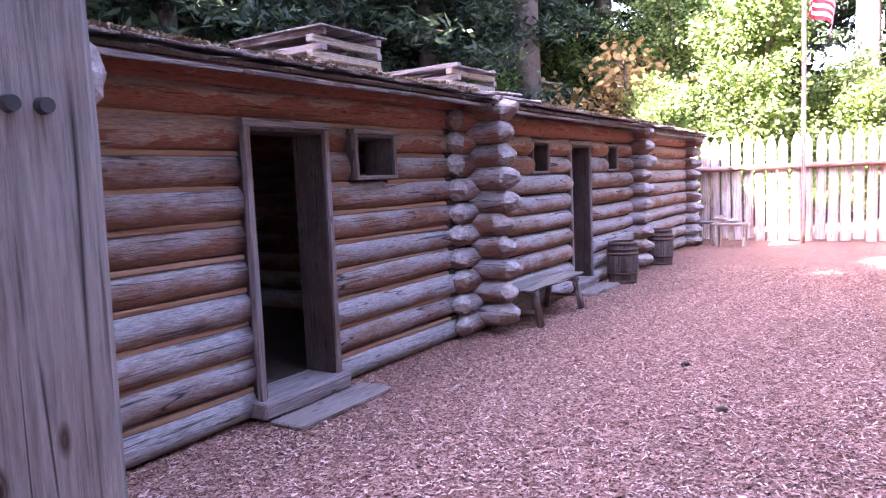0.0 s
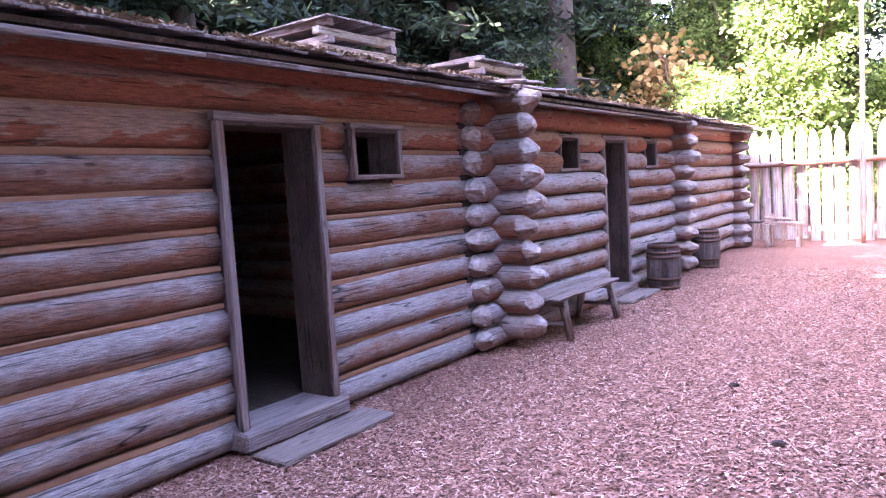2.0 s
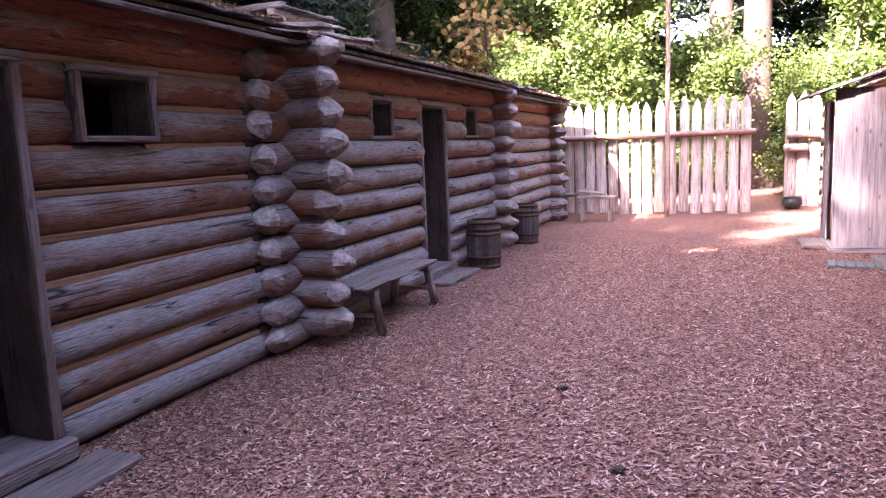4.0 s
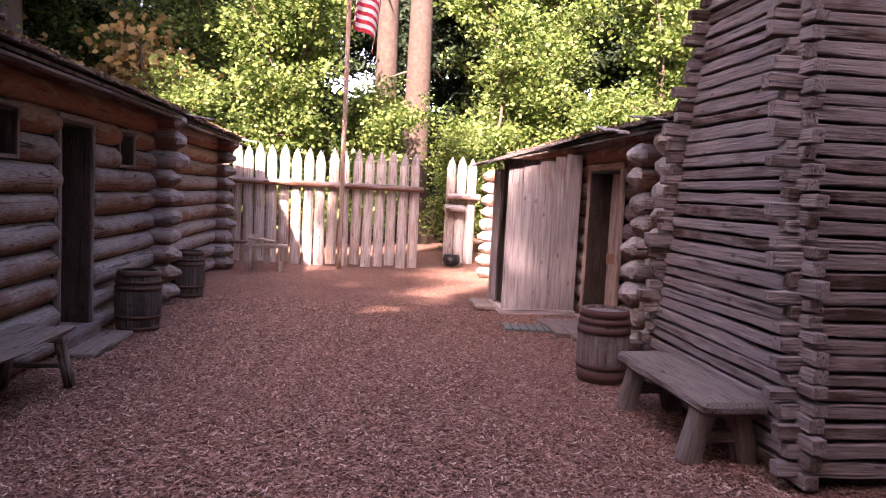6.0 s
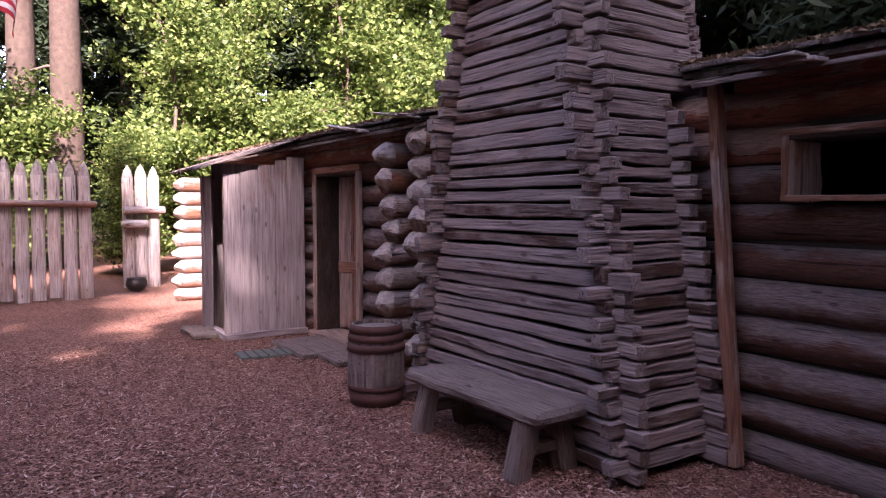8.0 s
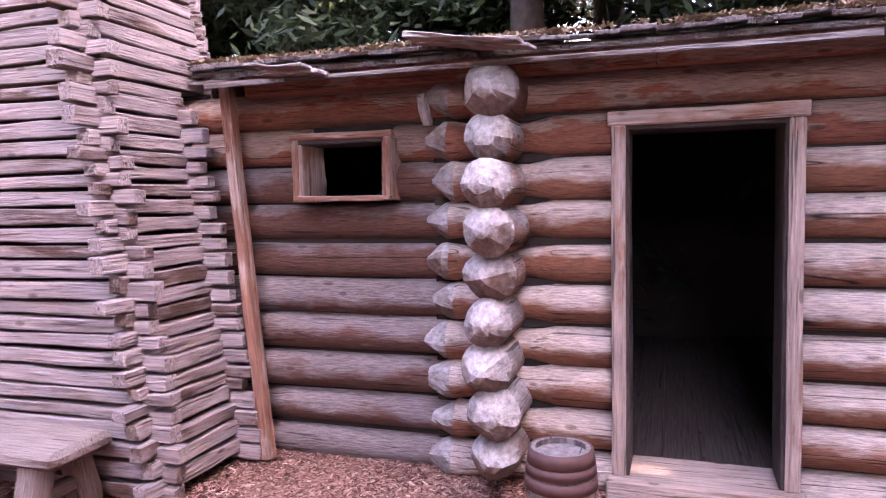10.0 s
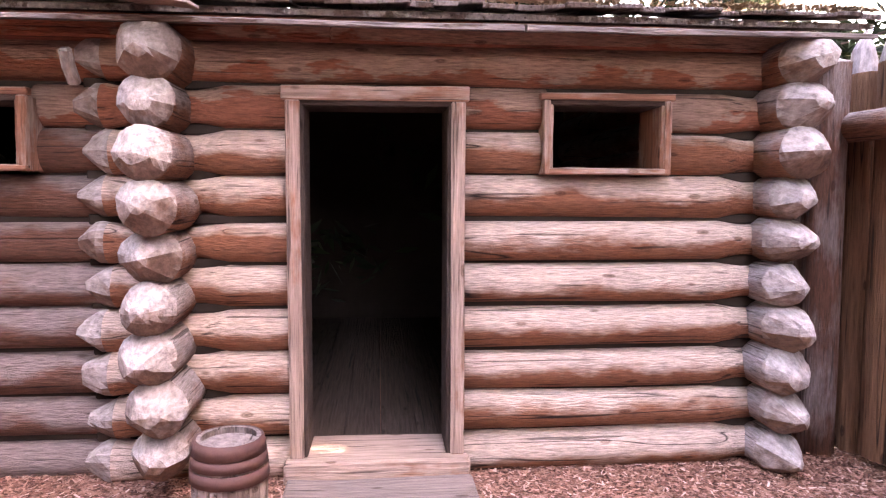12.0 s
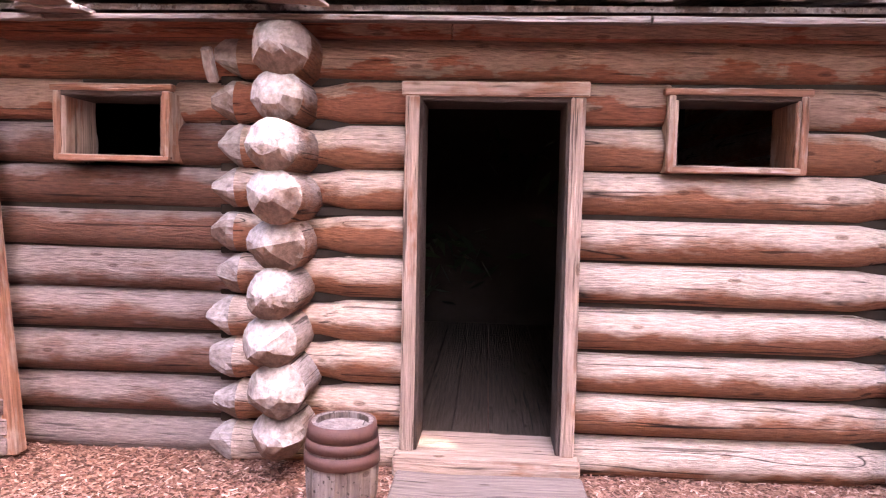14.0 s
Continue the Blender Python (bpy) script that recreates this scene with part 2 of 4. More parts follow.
def block(sx, sy, sz, bevel=0.01, wobble=0.0, cuts=0, seed=0):
    """A worn timber block, centred, its long side along x."""
    bm = bmesh.new()
    bmesh.ops.create_cube(bm, size=1)
    for v in bm.verts:
        v.co = Vector((v.co.x * sx, v.co.y * sy, v.co.z * sz))
    if cuts:
        es = [e for e in bm.edges if abs(e.verts[0].co.x - e.verts[1].co.x) > 0.5 * sx]
        bmesh.ops.subdivide_edges(bm, edges=es, cuts=cuts)
    if wobble:
        rnd = random.Random(seed)
        off = {}
        for v in bm.verts:
            k = (round(v.co.x, 3), v.co.z > 0)
            off.setdefault(k, Vector((0, rnd.uniform(-1, 1), rnd.uniform(-1, 1))) * wobble)
            v.co += off[k] + Vector((0, rnd.uniform(-1, 1), rnd.uniform(-1, 1))) * wobble * 0.4
    if bevel:
        es = [e for e in bm.edges if len(e.link_faces) == 2 and e.calc_face_angle(0) > 0.6]
        bmesh.ops.bevel(bm, geom=es, offset=bevel, segments=1, affect="EDGES")
    return bm


def log_mesh(length, r, seed, chop0=0.0, chop1=0.0, segs=18, necks=()):
    """A hand-peeled log along x from 0 to length; chop: how far an end is hewn to a blunt, faceted point."""
    rnd = random.Random(seed)
    n = max(3, int(length / 0.3) + 2)
    xs = list(np.linspace(chop0 * 0.9, length - chop1 * 0.9, n))
    for q in necks:
        xs = [x for x in xs if abs(x - q) > 0.33 or x in (xs[0], xs[-1])] + [q + d for d in (-0.3, -0.15, 0.15, 0.3) if xs[0] < q + d < xs[-1]]
    xs.sort()
    verts, faces, flat, ids = [], [], [], []
    ph = rnd.uniform(0, 50)
    rings = []

    def ring(x, scale_of, dy, dz):
        start = len(verts)
        for k in range(segs):
            a = 2 * math.pi * k / segs
            q = r * scale_of(k)
            verts.append((x, q * math.cos(a) + dy, q * math.sin(a) + dz))
        rings.append(start)

    def hewn(x_full, way, chop):
        """Rings of an end cut by a few flat axe planes; way: the direction of the tip."""
        m = rnd.choice((5, 6, 6, 7))
        turn = rnd.uniform(0, 6.28)
        planes = [(turn + 2 * math.pi * (q + rnd.uniform(-0.22, 0.22)) / m, rnd.uniform(-0.15, 0.35), rnd.uniform(0.22, 0.5)) for q in range(m)]

        def limit(k, f):
            a = 2 * math.pi * k / segs
            best = 1.0
            for th, begin, tip in planes:
                c = math.cos(a - th)
                if c > 0.15:
                    best = min(best, (1 - (f - begin) / (1 - begin) * (1 - tip)) / c)
            return max(best, 0.12)

        for f in ((1.0, 0.75, 0.5, 0.25) if way < 0 else (0.25, 0.5, 0.75, 1.0)):
            ring(x_full + way * f * chop * 0.9, lambda k: limit(k, f), 0, 0)

    if chop0:
        hewn(xs[0], -1, chop0)
    for x in xs:
        dy = 0.012 * noise.noise((x * 0.6 + ph, 0.3, 1.7))
        dz = 0.012 * noise.noise((x * 0.6 + ph, 7.3, 2.9))
        w = 1 + 0.05 * noise.noise((x * 0.9 + ph, 3.1, 0))
        if any(abs(x - q) < 0.2 for q in necks):
            w *= rnd.uniform(0.74, 0.84)
        ring(x, lambda k: w * (1 + 0.035 * noise.noise((x * 1.4 + ph, k * 0.5, 5.0)) + 0.02 * math.sin(k * 1.3 + ph)), dy, dz)
    if chop1:
        hewn(xs[-1], 1, chop1)
    for i, (a, c) in enumerate(zip(rings, rings[1:])):
        cut = (i < 4 and chop0) or (i >= len(rings) - 5 and chop1)
        for k in range(segs):
            k2 = (k + 1) % segs
            faces.append((a + k, a + k2, c + k2, c + k))
            flat.append(not cut)
            ids.append(1 if cut else 0)
    for a, chop, rev in ((rings[0], chop0, True), (rings[-1], chop1, False)):
        cap = [a + k for k in range(segs)]
        mid = len(verts)
        ps = [Vector(verts[k]) for k in cap]
        c = sum(ps, Vector()) / segs
        c.x += (-0.1 if rev else 0.1) * chop
        verts.append(tuple(c))
        for k in range(segs):
            k2 = (k + 1) % segs
            faces.append((cap[k2], cap[k], mid) if rev else (cap[k], cap[k2], mid))
            flat.append(False)
            ids.append(1)
    return verts, faces, flat, ids


LOGS = [0]


def log(parent, p, axis, length, r, chop0=0.0, chop1=0.0, mat=None, name="log", necks=()):
    LOGS[0] += 1
    v, f, s, ids = log_mesh(length, r, LOGS[0], chop0, chop1, necks=necks)
    ob = mesh_object(name, v, f, None, parent, "", s, [mat or M_LOG, M_END], ids)
    roll = random.Random(LOGS[0]).uniform(-20, 20)
    ob.matrix_basis = {"x": pose(*p, roll), "y": pose(*p, roll, 0, 90), "z": pose(*p, 0, -90, 0)}[axis]
    return ob


COURSE, COUNT = 0.243, 10


def log_wall(name, x, y0, y1, holes, seed, count=COUNT, lift=0.0, course=COURSE, red_top=2, hew=0.0, hew0=0.0, side=1, mat=None, clay=True, crossings=()):
    """A wall of logs that runs along y, its logs stopping at the openings (y, y, z, z)."""
    e = thing(name, "weathered round log wall of the log cabin", "wall", kind="structure")
    rnd = random.Random(seed)
    for i in range(count):
        z = course * (i + 0.5) + lift
        cuts = sorted((a, b2) for a, b2, c, d in holes if c - 0.03 < z < d + 0.03)
        a = y0
        for c, d in cuts + [(y1, y1)]:
            if c - a > 0.06:
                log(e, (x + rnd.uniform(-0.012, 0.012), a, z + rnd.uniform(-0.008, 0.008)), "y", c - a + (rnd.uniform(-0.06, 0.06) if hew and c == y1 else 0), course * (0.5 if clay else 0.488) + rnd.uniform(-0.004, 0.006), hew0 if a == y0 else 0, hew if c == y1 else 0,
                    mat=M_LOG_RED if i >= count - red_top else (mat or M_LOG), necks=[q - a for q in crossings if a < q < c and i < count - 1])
                # Clay strips are chinking; near-black ones paint the shade between logs and seal gaps.
                if i:
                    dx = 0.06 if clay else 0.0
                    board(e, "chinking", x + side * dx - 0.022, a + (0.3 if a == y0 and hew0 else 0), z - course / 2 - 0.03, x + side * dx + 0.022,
                          c - (0.3 if c == y1 and hew else 0), z - course / 2 + (0.012 if clay else 0.03), M_CHINK if clay else M_SHADE_DARK, i, 0.005, 0.008)
                    board(e, "chinking", x - side * 0.05 - 0.02, a, z - course / 2 - 0.03, x - side * 0.05 + 0.02, c, z - course / 2 + 0.03, M_SHADE_DARK, i, 0.0, 0.008)
            a = d
    return e


def cross_wall(name, y, x_in, x_out, seed, count=COUNT, lift=0.0, course=COURSE, sign=1, r=0.128, chop=1.0):
    """Logs of a partition whose hewn ends stick out of the front wall, half a course above the front logs."""
    e = thing(name, "stack of crossing logs with axe-hewn grey ends", "wall", kind="structure")
    rnd = random.Random(seed)
    for i in range(count):
        z = course * (i + 0.5) + lift
        out = x_out + sign * rnd.uniform(-0.05, 0.05)
        rr = r * rnd.uniform(0.9, 1.06)
        yy = y + rnd.uniform(-0.02, 0.02)
        if sign > 0:
            log(e, (x_in, yy, z), "x", out - x_in, rr, 0, rnd.uniform(0.12, 0.2) * chop)
        else:
            log(e, (out, yy, z), "x", x_in - out, rr, rnd.uniform(0.12, 0.2) * chop, 0)
    return e


def slab(name, x0, y0, z0, x1, y1, z1, mat, label, category, kind="structure"):
    verts = [(x, y, z) for z in (z0, z1) for y in (y0, y1) for x in (x0, x1)]
    faces = [(0, 2, 3, 1), (4, 5, 7, 6), (0, 1, 5, 4), (2, 6, 7, 3), (0, 4, 6, 2), (1, 3, 7, 5)]
    return tagged(mesh_object(name, verts, faces, mat), label, category, kind=kind)


def board(parent, name, x0, y0, z0, x1, y1, z1, mat, seed=0, wob=0.003, bevel=0.006, label=""):
    """A board between two corners, its grain along its longest side."""
    s = [x1 - x0, y1 - y0, z1 - z0]
    k = s.index(max(s))
    c = ((x0 + x1) / 2, (y0 + y1) / 2, (z0 + z1) / 2)
    if k == 0:
        bm, m = block(s[0], s[1], s[2], bevel, wob, 3, seed), pose(*c)
    elif k == 1:
        bm, m = block(s[1], s[0], s[2], bevel, wob, 3, seed), pose(*c, 0, 0, 90)
    else:
        bm, m = block(s[2], s[1], s[0], bevel, wob, 3, seed), pose(*c, 0, -90, 0)
    return part(name, bm, mat, parent, label, m)


def opening(name, label, face, sign, y0, y1, z0, z1, door, seed, mat=None):
    """Casing and lining of a door or window. face: the wall's front; sign: the way out; y, z: the casing's outer edges."""
    e = thing(name, label, "door frame" if door else "window frame", kind="structure")
    w = (0.075 if sign < 0 else 0.055) if door else 0.036
    mat = mat or M_FRAME
    def bx(a, c):
        return (min(face + sign * a, face + sign * c), max(face + sign * a, face + sign * c))
    fx = bx(-0.02, 0.035)
    lx = bx(-0.30, 0.015)
    for k, (a, c) in enumerate(((y0, y0 + w), (y1 - w, y1))):
        board(e, "casing", fx[0], a, z0, fx[1], c, z1 - w - 0.003, mat, seed + k)
        la = (a + 0.02, c - 0.004) if k == 0 else (a + 0.004, c - 0.02)
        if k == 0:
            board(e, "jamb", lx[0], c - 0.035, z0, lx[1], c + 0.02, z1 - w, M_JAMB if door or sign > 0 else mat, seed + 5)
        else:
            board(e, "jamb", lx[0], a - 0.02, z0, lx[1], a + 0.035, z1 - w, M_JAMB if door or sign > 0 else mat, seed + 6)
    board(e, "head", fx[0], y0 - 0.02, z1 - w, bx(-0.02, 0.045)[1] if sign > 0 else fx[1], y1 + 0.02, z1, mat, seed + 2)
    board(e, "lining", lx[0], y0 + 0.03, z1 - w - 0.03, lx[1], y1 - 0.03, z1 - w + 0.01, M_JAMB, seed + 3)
    if door:
        sx = bx(-0.32, 0.10)
        board(e, "sill", sx[0], y0 - 0.03, z0 - 0.13, sx[1], y1 + 0.03, z0 + 0.0, mat, seed + 4, 0.006, 0.015, "worn wooden door sill")
    else:
        board(e, "sill", fx[0], y0, z0, fx[1], y1, z0 + 0.035, mat, seed + 4)
        board(e, "lining", lx[0], y0 + 0.03, z0 + 0.005, lx[1], y1 - 0.03, z0 + 0.03, mat, seed + 7)
    return e


# ---- ground ----
tagged(mesh_object("ground", [(x, y, -0.005) for y in (-400, 400) for x in (-400, 400)], [(0, 1, 3, 2)], M_GROUND),
       "reddish brown wood chip ground of the yard", "ground", kind="structure")

# ---- cabins along the west side ----
WX = -0.125
HOLES_A = [(0.03, 0.84, 0.0, 2.16), (1.23, 1.755, 1.72, 2.14)]
HOLES_B = [(5.86, 6.61, 0.0, 2.16), (4.62, 5.09, 1.72, 2.14), (7.38, 7.85, 1.72, 2.14)]
log_wall("wall_west_a", WX - 0.03, -2.2, 2.9, HOLES_A, 1)
log_wall("wall_west_b", WX + 0.09, 2.76, 8.85, HOLES_B, 2, hew0=0.17, clay=False)
log_wall("wall_west_c", WX + 0.05, 8.85, 13.2, [], 3, clay=False)
HALF = 0.12
cross_wall("wall_cross_a", -2.1, -4.6, -0.03, 11, 9, HALF)
cross_wall("wall_cross_c", 3.24, -4.6, 0.50, 13, 10, 0.10)
cross_wall("wall_cross_d", 8.70, -4.6, 0.42, 14, 10, 0.05, r=0.115)
cross_wall("wall_cross_e", 9.05, -4.6, 0.20, 15, 10, 0.0)
cross_wall("wall_cross_f", 12.7, -4.6, 0.36, 16, 10, 0.0)
# Rear wall near-black: the dimness of the unlit rooms is put into its colour.
slab("wall_west_back", -4.8, -2.4, 0, -4.6, 13.4, 3.4, M_SHADE_DARK, "rear log wall of the cabin row", "wall")
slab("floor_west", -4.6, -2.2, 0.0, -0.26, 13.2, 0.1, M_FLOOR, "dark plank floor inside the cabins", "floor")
opening("door_1", "grey weathered cabin door frame, standing open", 0.0, 1, -0.005, 0.875, 0.16, 2.175, True, 100, M_FRAME_GREY)
opening("window_1", "small unglazed cabin window with grey wooden frame", 0.0, 1, 1.2, 1.785, 1.72, 2.145, False, 120, M_FRAME_GREY)
opening("door_2", "narrow dark cabin door frame, standing open", 0.04, 1, 5.825, 6.645, 0.16, 2.16, True, 140, M_FRAME_GREY)
opening("window_2", "small unglazed cabin window with wooden frame", 0.04, 1, 4.59, 5.12, 1.72, 2.145, False, 160, M_FRAME_GREY)
opening("window_3", "small unglazed cabin window with wooden frame", 0.04, 1, 7.35, 7.875, 1.72, 2.145, False, 180, M_FRAME_GREY)

# ---- cabins along the east side ----
EX = 6.275
HOLES_F = [(-0.15, 0.72, 0.0, 2.1), (-1.27, -0.64, 1.66, 2.08)]
HOLES_D = [(2.07, 2.64, 1.66, 2.06)]
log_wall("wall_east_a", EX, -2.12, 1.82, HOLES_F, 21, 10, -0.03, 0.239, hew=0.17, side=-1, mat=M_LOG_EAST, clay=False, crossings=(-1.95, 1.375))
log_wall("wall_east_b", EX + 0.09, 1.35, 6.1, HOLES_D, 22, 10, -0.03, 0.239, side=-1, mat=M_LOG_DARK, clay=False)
cross_wall("wall_cross_g", -1.95, 10.6, 5.82, 31, 10, -0.02, 0.239, -1, 0.132, 1.3)
cross_wall("wall_cross_h", 1.375, 10.6, 5.72, 32, 9, 0.12, 0.248, -1, 0.145, 1.1)
cross_wall("wall_cross_j", 5.75, 10.6, 5.45, 34, 10, -0.02, 0.236, -1, 0.132, 0.9)
cross_wall("wall_cross_k", 6.25, 10.6, 5.40, 35, 9, 0.10, 0.236, -1, 0.132, 0.9)
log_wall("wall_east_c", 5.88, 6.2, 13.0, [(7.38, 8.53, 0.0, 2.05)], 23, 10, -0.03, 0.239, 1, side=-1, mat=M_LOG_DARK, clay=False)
cross_wall("wall_cross_l", 12.95, 10.6, 4.98, 36, 9, 0.0, 0.235, -1, 0.125)
# Same near-black rear wall here, with interior shade painted as colour.
slab("wall_east_back", 10.6, -2.2, 0, 10.8, 13.2, 3.4, M_SHADE_DARK, "rear log wall of the cabin row", "wall")
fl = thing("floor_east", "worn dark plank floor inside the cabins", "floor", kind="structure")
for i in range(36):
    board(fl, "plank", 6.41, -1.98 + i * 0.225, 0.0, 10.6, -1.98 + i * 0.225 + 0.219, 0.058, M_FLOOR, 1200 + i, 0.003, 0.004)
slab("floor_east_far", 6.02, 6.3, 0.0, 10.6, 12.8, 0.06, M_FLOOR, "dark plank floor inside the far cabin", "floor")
opening("door_3", "warm brown cabin door frame, standing open", 6.15, -1, -0.185, 0.755, 0.12, 2.105, True, 200)
opening("window_4", "small unglazed cabin window with brown wooden frame", 6.15, -1, -1.31, -0.605, 1.65, 2.085, False, 220)
opening("window_5", "small unglazed cabin window with brown wooden frame", 6.15, -1, 2.035, 2.68, 1.655, 2.07, False, 240)
opening("door_4", "brown wooden cabin door frame, half open", 5.75, -1, 7.32, 8.6, 0.08, 2.1, True, 260)


def gable(name, y0, y1, x0, x1, z0, za, zb):
    vs = [(x, y, z) for y in (y0, y1) for x, z in ((x0, z0), (x1, z0), (x1, zb), (x0, za))]
    fs = [(0, 1, 2, 3), (7, 6, 5, 4), (0, 4, 5, 1), (1, 5, 6, 2), (2, 6, 7, 3), (3, 7, 4, 0)]
    tagged(mesh_object(name, vs, fs, M_LOG_RED), "brown boarded gable under the lean-to roof", "wall", kind="structure")


for i, y in enumerate((-2.2, 2.9, 8.8, 13.1)):
    gable("wall_gable_west_%d" % (i + 1), y, y + 0.12, -4.7, -0.05, 2.2, 3.36, 2.52)
for i, y in enumerate((-2.0, 1.45, 5.5)):
    gable("wall_gable_east_%d" % (i + 1), y, y + 0.1, 6.2, 10.7, 2.1, 2.46, 3.32)
for i, y in enumerate((6.2, 12.9)):
    gable("wall_gable_far_%d" % (i + 1), y, y + 0.1, 5.8, 10.7, 1.9, 2.43, 3.3)


# squared top plates that close the walls under the eaves
for nm, x0, x1, y0, y1, z0, z1 in (("plate_west", -0.24, -0.02, -2.2, 13.2, 2.40, 2.56), ("plate_east", 6.17, 6.38, -2.0, 3.04, 2.33, 2.50), ("plate_east_far", 5.78, 5.98, 5.65, 13.0, 2.32, 2.48)):
    e = thing(nm, "reddish squared top plate under the eave", "beam", kind="structure")
    n = max(2, round((y1 - y0) / 4))
    for i in range(n):
        board(e, "beam", x0, y0 + (y1 - y0) * i / n, z0, x1, y0 + (y1 - y0) * (i + 1) / n, z1, M_LOG_RED, i + 7, 0.004, 0.01)


# ---- roofs ----
def roof(name, eave_x, far_x, y0, y1, z, rise, seed):
    """A lean-to roof of cedar shakes over boards, with moss along its eave."""
    e = thing(name, "lean-to cedar shake roof with dry moss along the eave", "roof", kind="structure")
    run = far_x - eave_x
    sign = 1 if run > 0 else -1
    ang = math.atan2(rise, abs(run))
    verts = []
    for zz in (-0.03, 0.0):
        verts += [(eave_x + sign * 0.06, y0, z + zz), (eave_x + sign * 0.06, y1, z + zz), (far_x, y1, z + rise + zz), (far_x, y0, z + rise + zz)]
    mesh_object("deck", verts, [(0, 1, 2, 3), (7, 6, 5, 4), (0, 4, 5, 1), (1, 5, 6, 2), (2, 6, 7, 3), (3, 7, 4, 0)], M_SHAKE, e)
    rnd = random.Random(seed)
    # boards whose edges show under the shakes
    y = y0
    while y < y1:
        l = min(rnd.uniform(1.6, 3.2), y1 - y)
        bm = block(l - 0.01, 0.24, 0.03, 0.004, 0.004, 4, rnd.random())
        part("eave_board", bm, M_SHAKE, e, at=Matrix.Translation((eave_x + sign * 0.125, y + l / 2, z - 0.052)) @ pose(0, 0, 0, 0, -sign * math.degrees(ang), 0) @ pose(0, 0, 0, 0, 0, 90))
        y += l
    shapes = []
    for k in range(6):
        ob_bm = block(0.75, 0.155, 0.022, 0.004, 0.005, 3, seed + k)
        me = bpy.data.meshes.new("shake")
        ob_bm.to_mesh(me)
        ob_bm.free()
        me.materials.append(M_SHAKE)
        shapes.append(me)
    y = y0
    while y < y1:
        w = rnd.uniform(0.10, 0.165)
        off = rnd.uniform(-0.02, 0.02)
        mm = Matrix.Translation((eave_x + sign * (0.36 + off), y + w / 2, z + 0.03 + 0.36 * math.tan(ang) + rnd.uniform(-0.004, 0.006)))
        mm = mm @ pose(0, 0, 0, rnd.uniform(-3, 3), -sign * math.degrees(ang) + rnd.uniform(-1.2, 1.2), rnd.uniform(-2, 2))
        share("shake", rnd.choice(shapes), e, mm @ Matrix.Diagonal((1, w / 0.15, 1, 1)))
        y += w + 0.003
    # moss and needles lying on the edge
    n = int((y1 - y0) * 900)
    rng = np.random.default_rng(seed)
    d = np.abs(rng.normal(0, 0.10, n))
    base = np.stack([eave_x + sign * (d - 0.012), rng.uniform(y0, y1, n), z + 0.045 + d * math.tan(ang) + rng.uniform(0, 0.022, n)], 1)
    keep = np.sin(base[:, 1] * 3.1 + seed) + np.sin(base[:, 1] * 7.7) * 0.8 + rng.normal(0, 0.7, n) > -0.6
    scatter_quads("moss", base[keep], rng, 0.035, 0.012, M_MOSS, e)
    return e


def scatter_quads(name, base, rng, length, width, mat, parent=None, flat=0.5):
    n = len(base)
    yaw = rng.uniform(0, 2 * np.pi, n)
    pit = rng.normal(0, flat, n)
    u = np.stack([np.cos(yaw) * np.cos(pit), np.sin(yaw) * np.cos(pit), np.sin(pit)], 1)
    s = np.stack([-np.sin(yaw), np.cos(yaw), rng.normal(0, flat, n)], 1)
    L = (length * rng.uniform(0.5, 1.4, n))[:, None] / 2
    W = (width * rng.uniform(0.6, 1.5, n))[:, None] / 2
    v = np.stack([base - u * L - s * W, base + u * L - s * W * 0.7, base + u * L * 1.1 + s * W * 0.7, base - u * L * 0.9 + s * W], 1).reshape(-1, 3)
    me = bpy.data.meshes.new(name)
    me.vertices.add(4 * n)
    me.vertices.foreach_set("co", v.ravel())
    me.loops.add(4 * n)
    me.loops.foreach_set("vertex_index", np.arange(4 * n))
    me.polygons.add(n)
    me.polygons.foreach_set("loop_start", np.arange(n) * 4)
    me.update(calc_edges=True)
    me.materials.append(mat)
    ob = new(name, me)
    if parent:
        ob.parent = parent
    tagged(ob, kind="stuff")
    return ob


roof("roof_west_a", 0.36, -4.8, -2.5, 2.98, 2.50, 1.0, 301)
roof("roof_west_b", 0.40, -4.8, 2.99, 8.9, 2.46, 1.0, 302)
roof("roof_west_c", 0.40, -4.8, 8.91, 13.3, 2.42, 1.0, 303)
roof("roof_east_a", 5.80, 10.8, -2.25, 3.08, 2.42, 1.0, 304)
roof("roof_east_mid", 6.2, 10.8, 3.09, 5.6, 2.52, 0.9, 306)
roof("roof_east_b", 5.50, 10.8, 5.61, 13.2, 2.42, 1.0, 305)


def loose_shake(at, sx, label="split silvery shake hanging over the eave"):
    e = thing("loose_shake", label, "shake", at, "loose shakes at the eaves")
    for k in range(2):
        part("splint", block(sx, 0.13, 0.02, 0.004, 0.008, 3, k + int(sx * 100)), M_END, e, at=pose(k * 0.03, k * 0.12 - 0.06, 0.012 * k, 0, 0, k * 5))


loose_shake(pose(0.42, 2.86, 2.53, 0, 8, 0), 0.55)
loose_shake(pose(0.50, 3.35, 2.49, 0, 10, 20), 0.5)
loose_shake(pose(0.45, 8.95, 2.46, 0, 9, 0), 0.5)
loose_shake(pose(0.45, 12.9, 2.42, 0, 9, 0), 0.5)
loose_shake(pose(5.70, 1.40, 2.43, 0, -8, 80), 0.6)
loose_shake(pose(5.72, 2.45, 2.37, 0, -5, 85), 0.35)
loose_shake(pose(5.40, 5.9, 2.44, 0, -9, 80), 0.55)
loose_shake(pose(5.40, 6.9, 2.41, 0, -9, 85), 0.5)


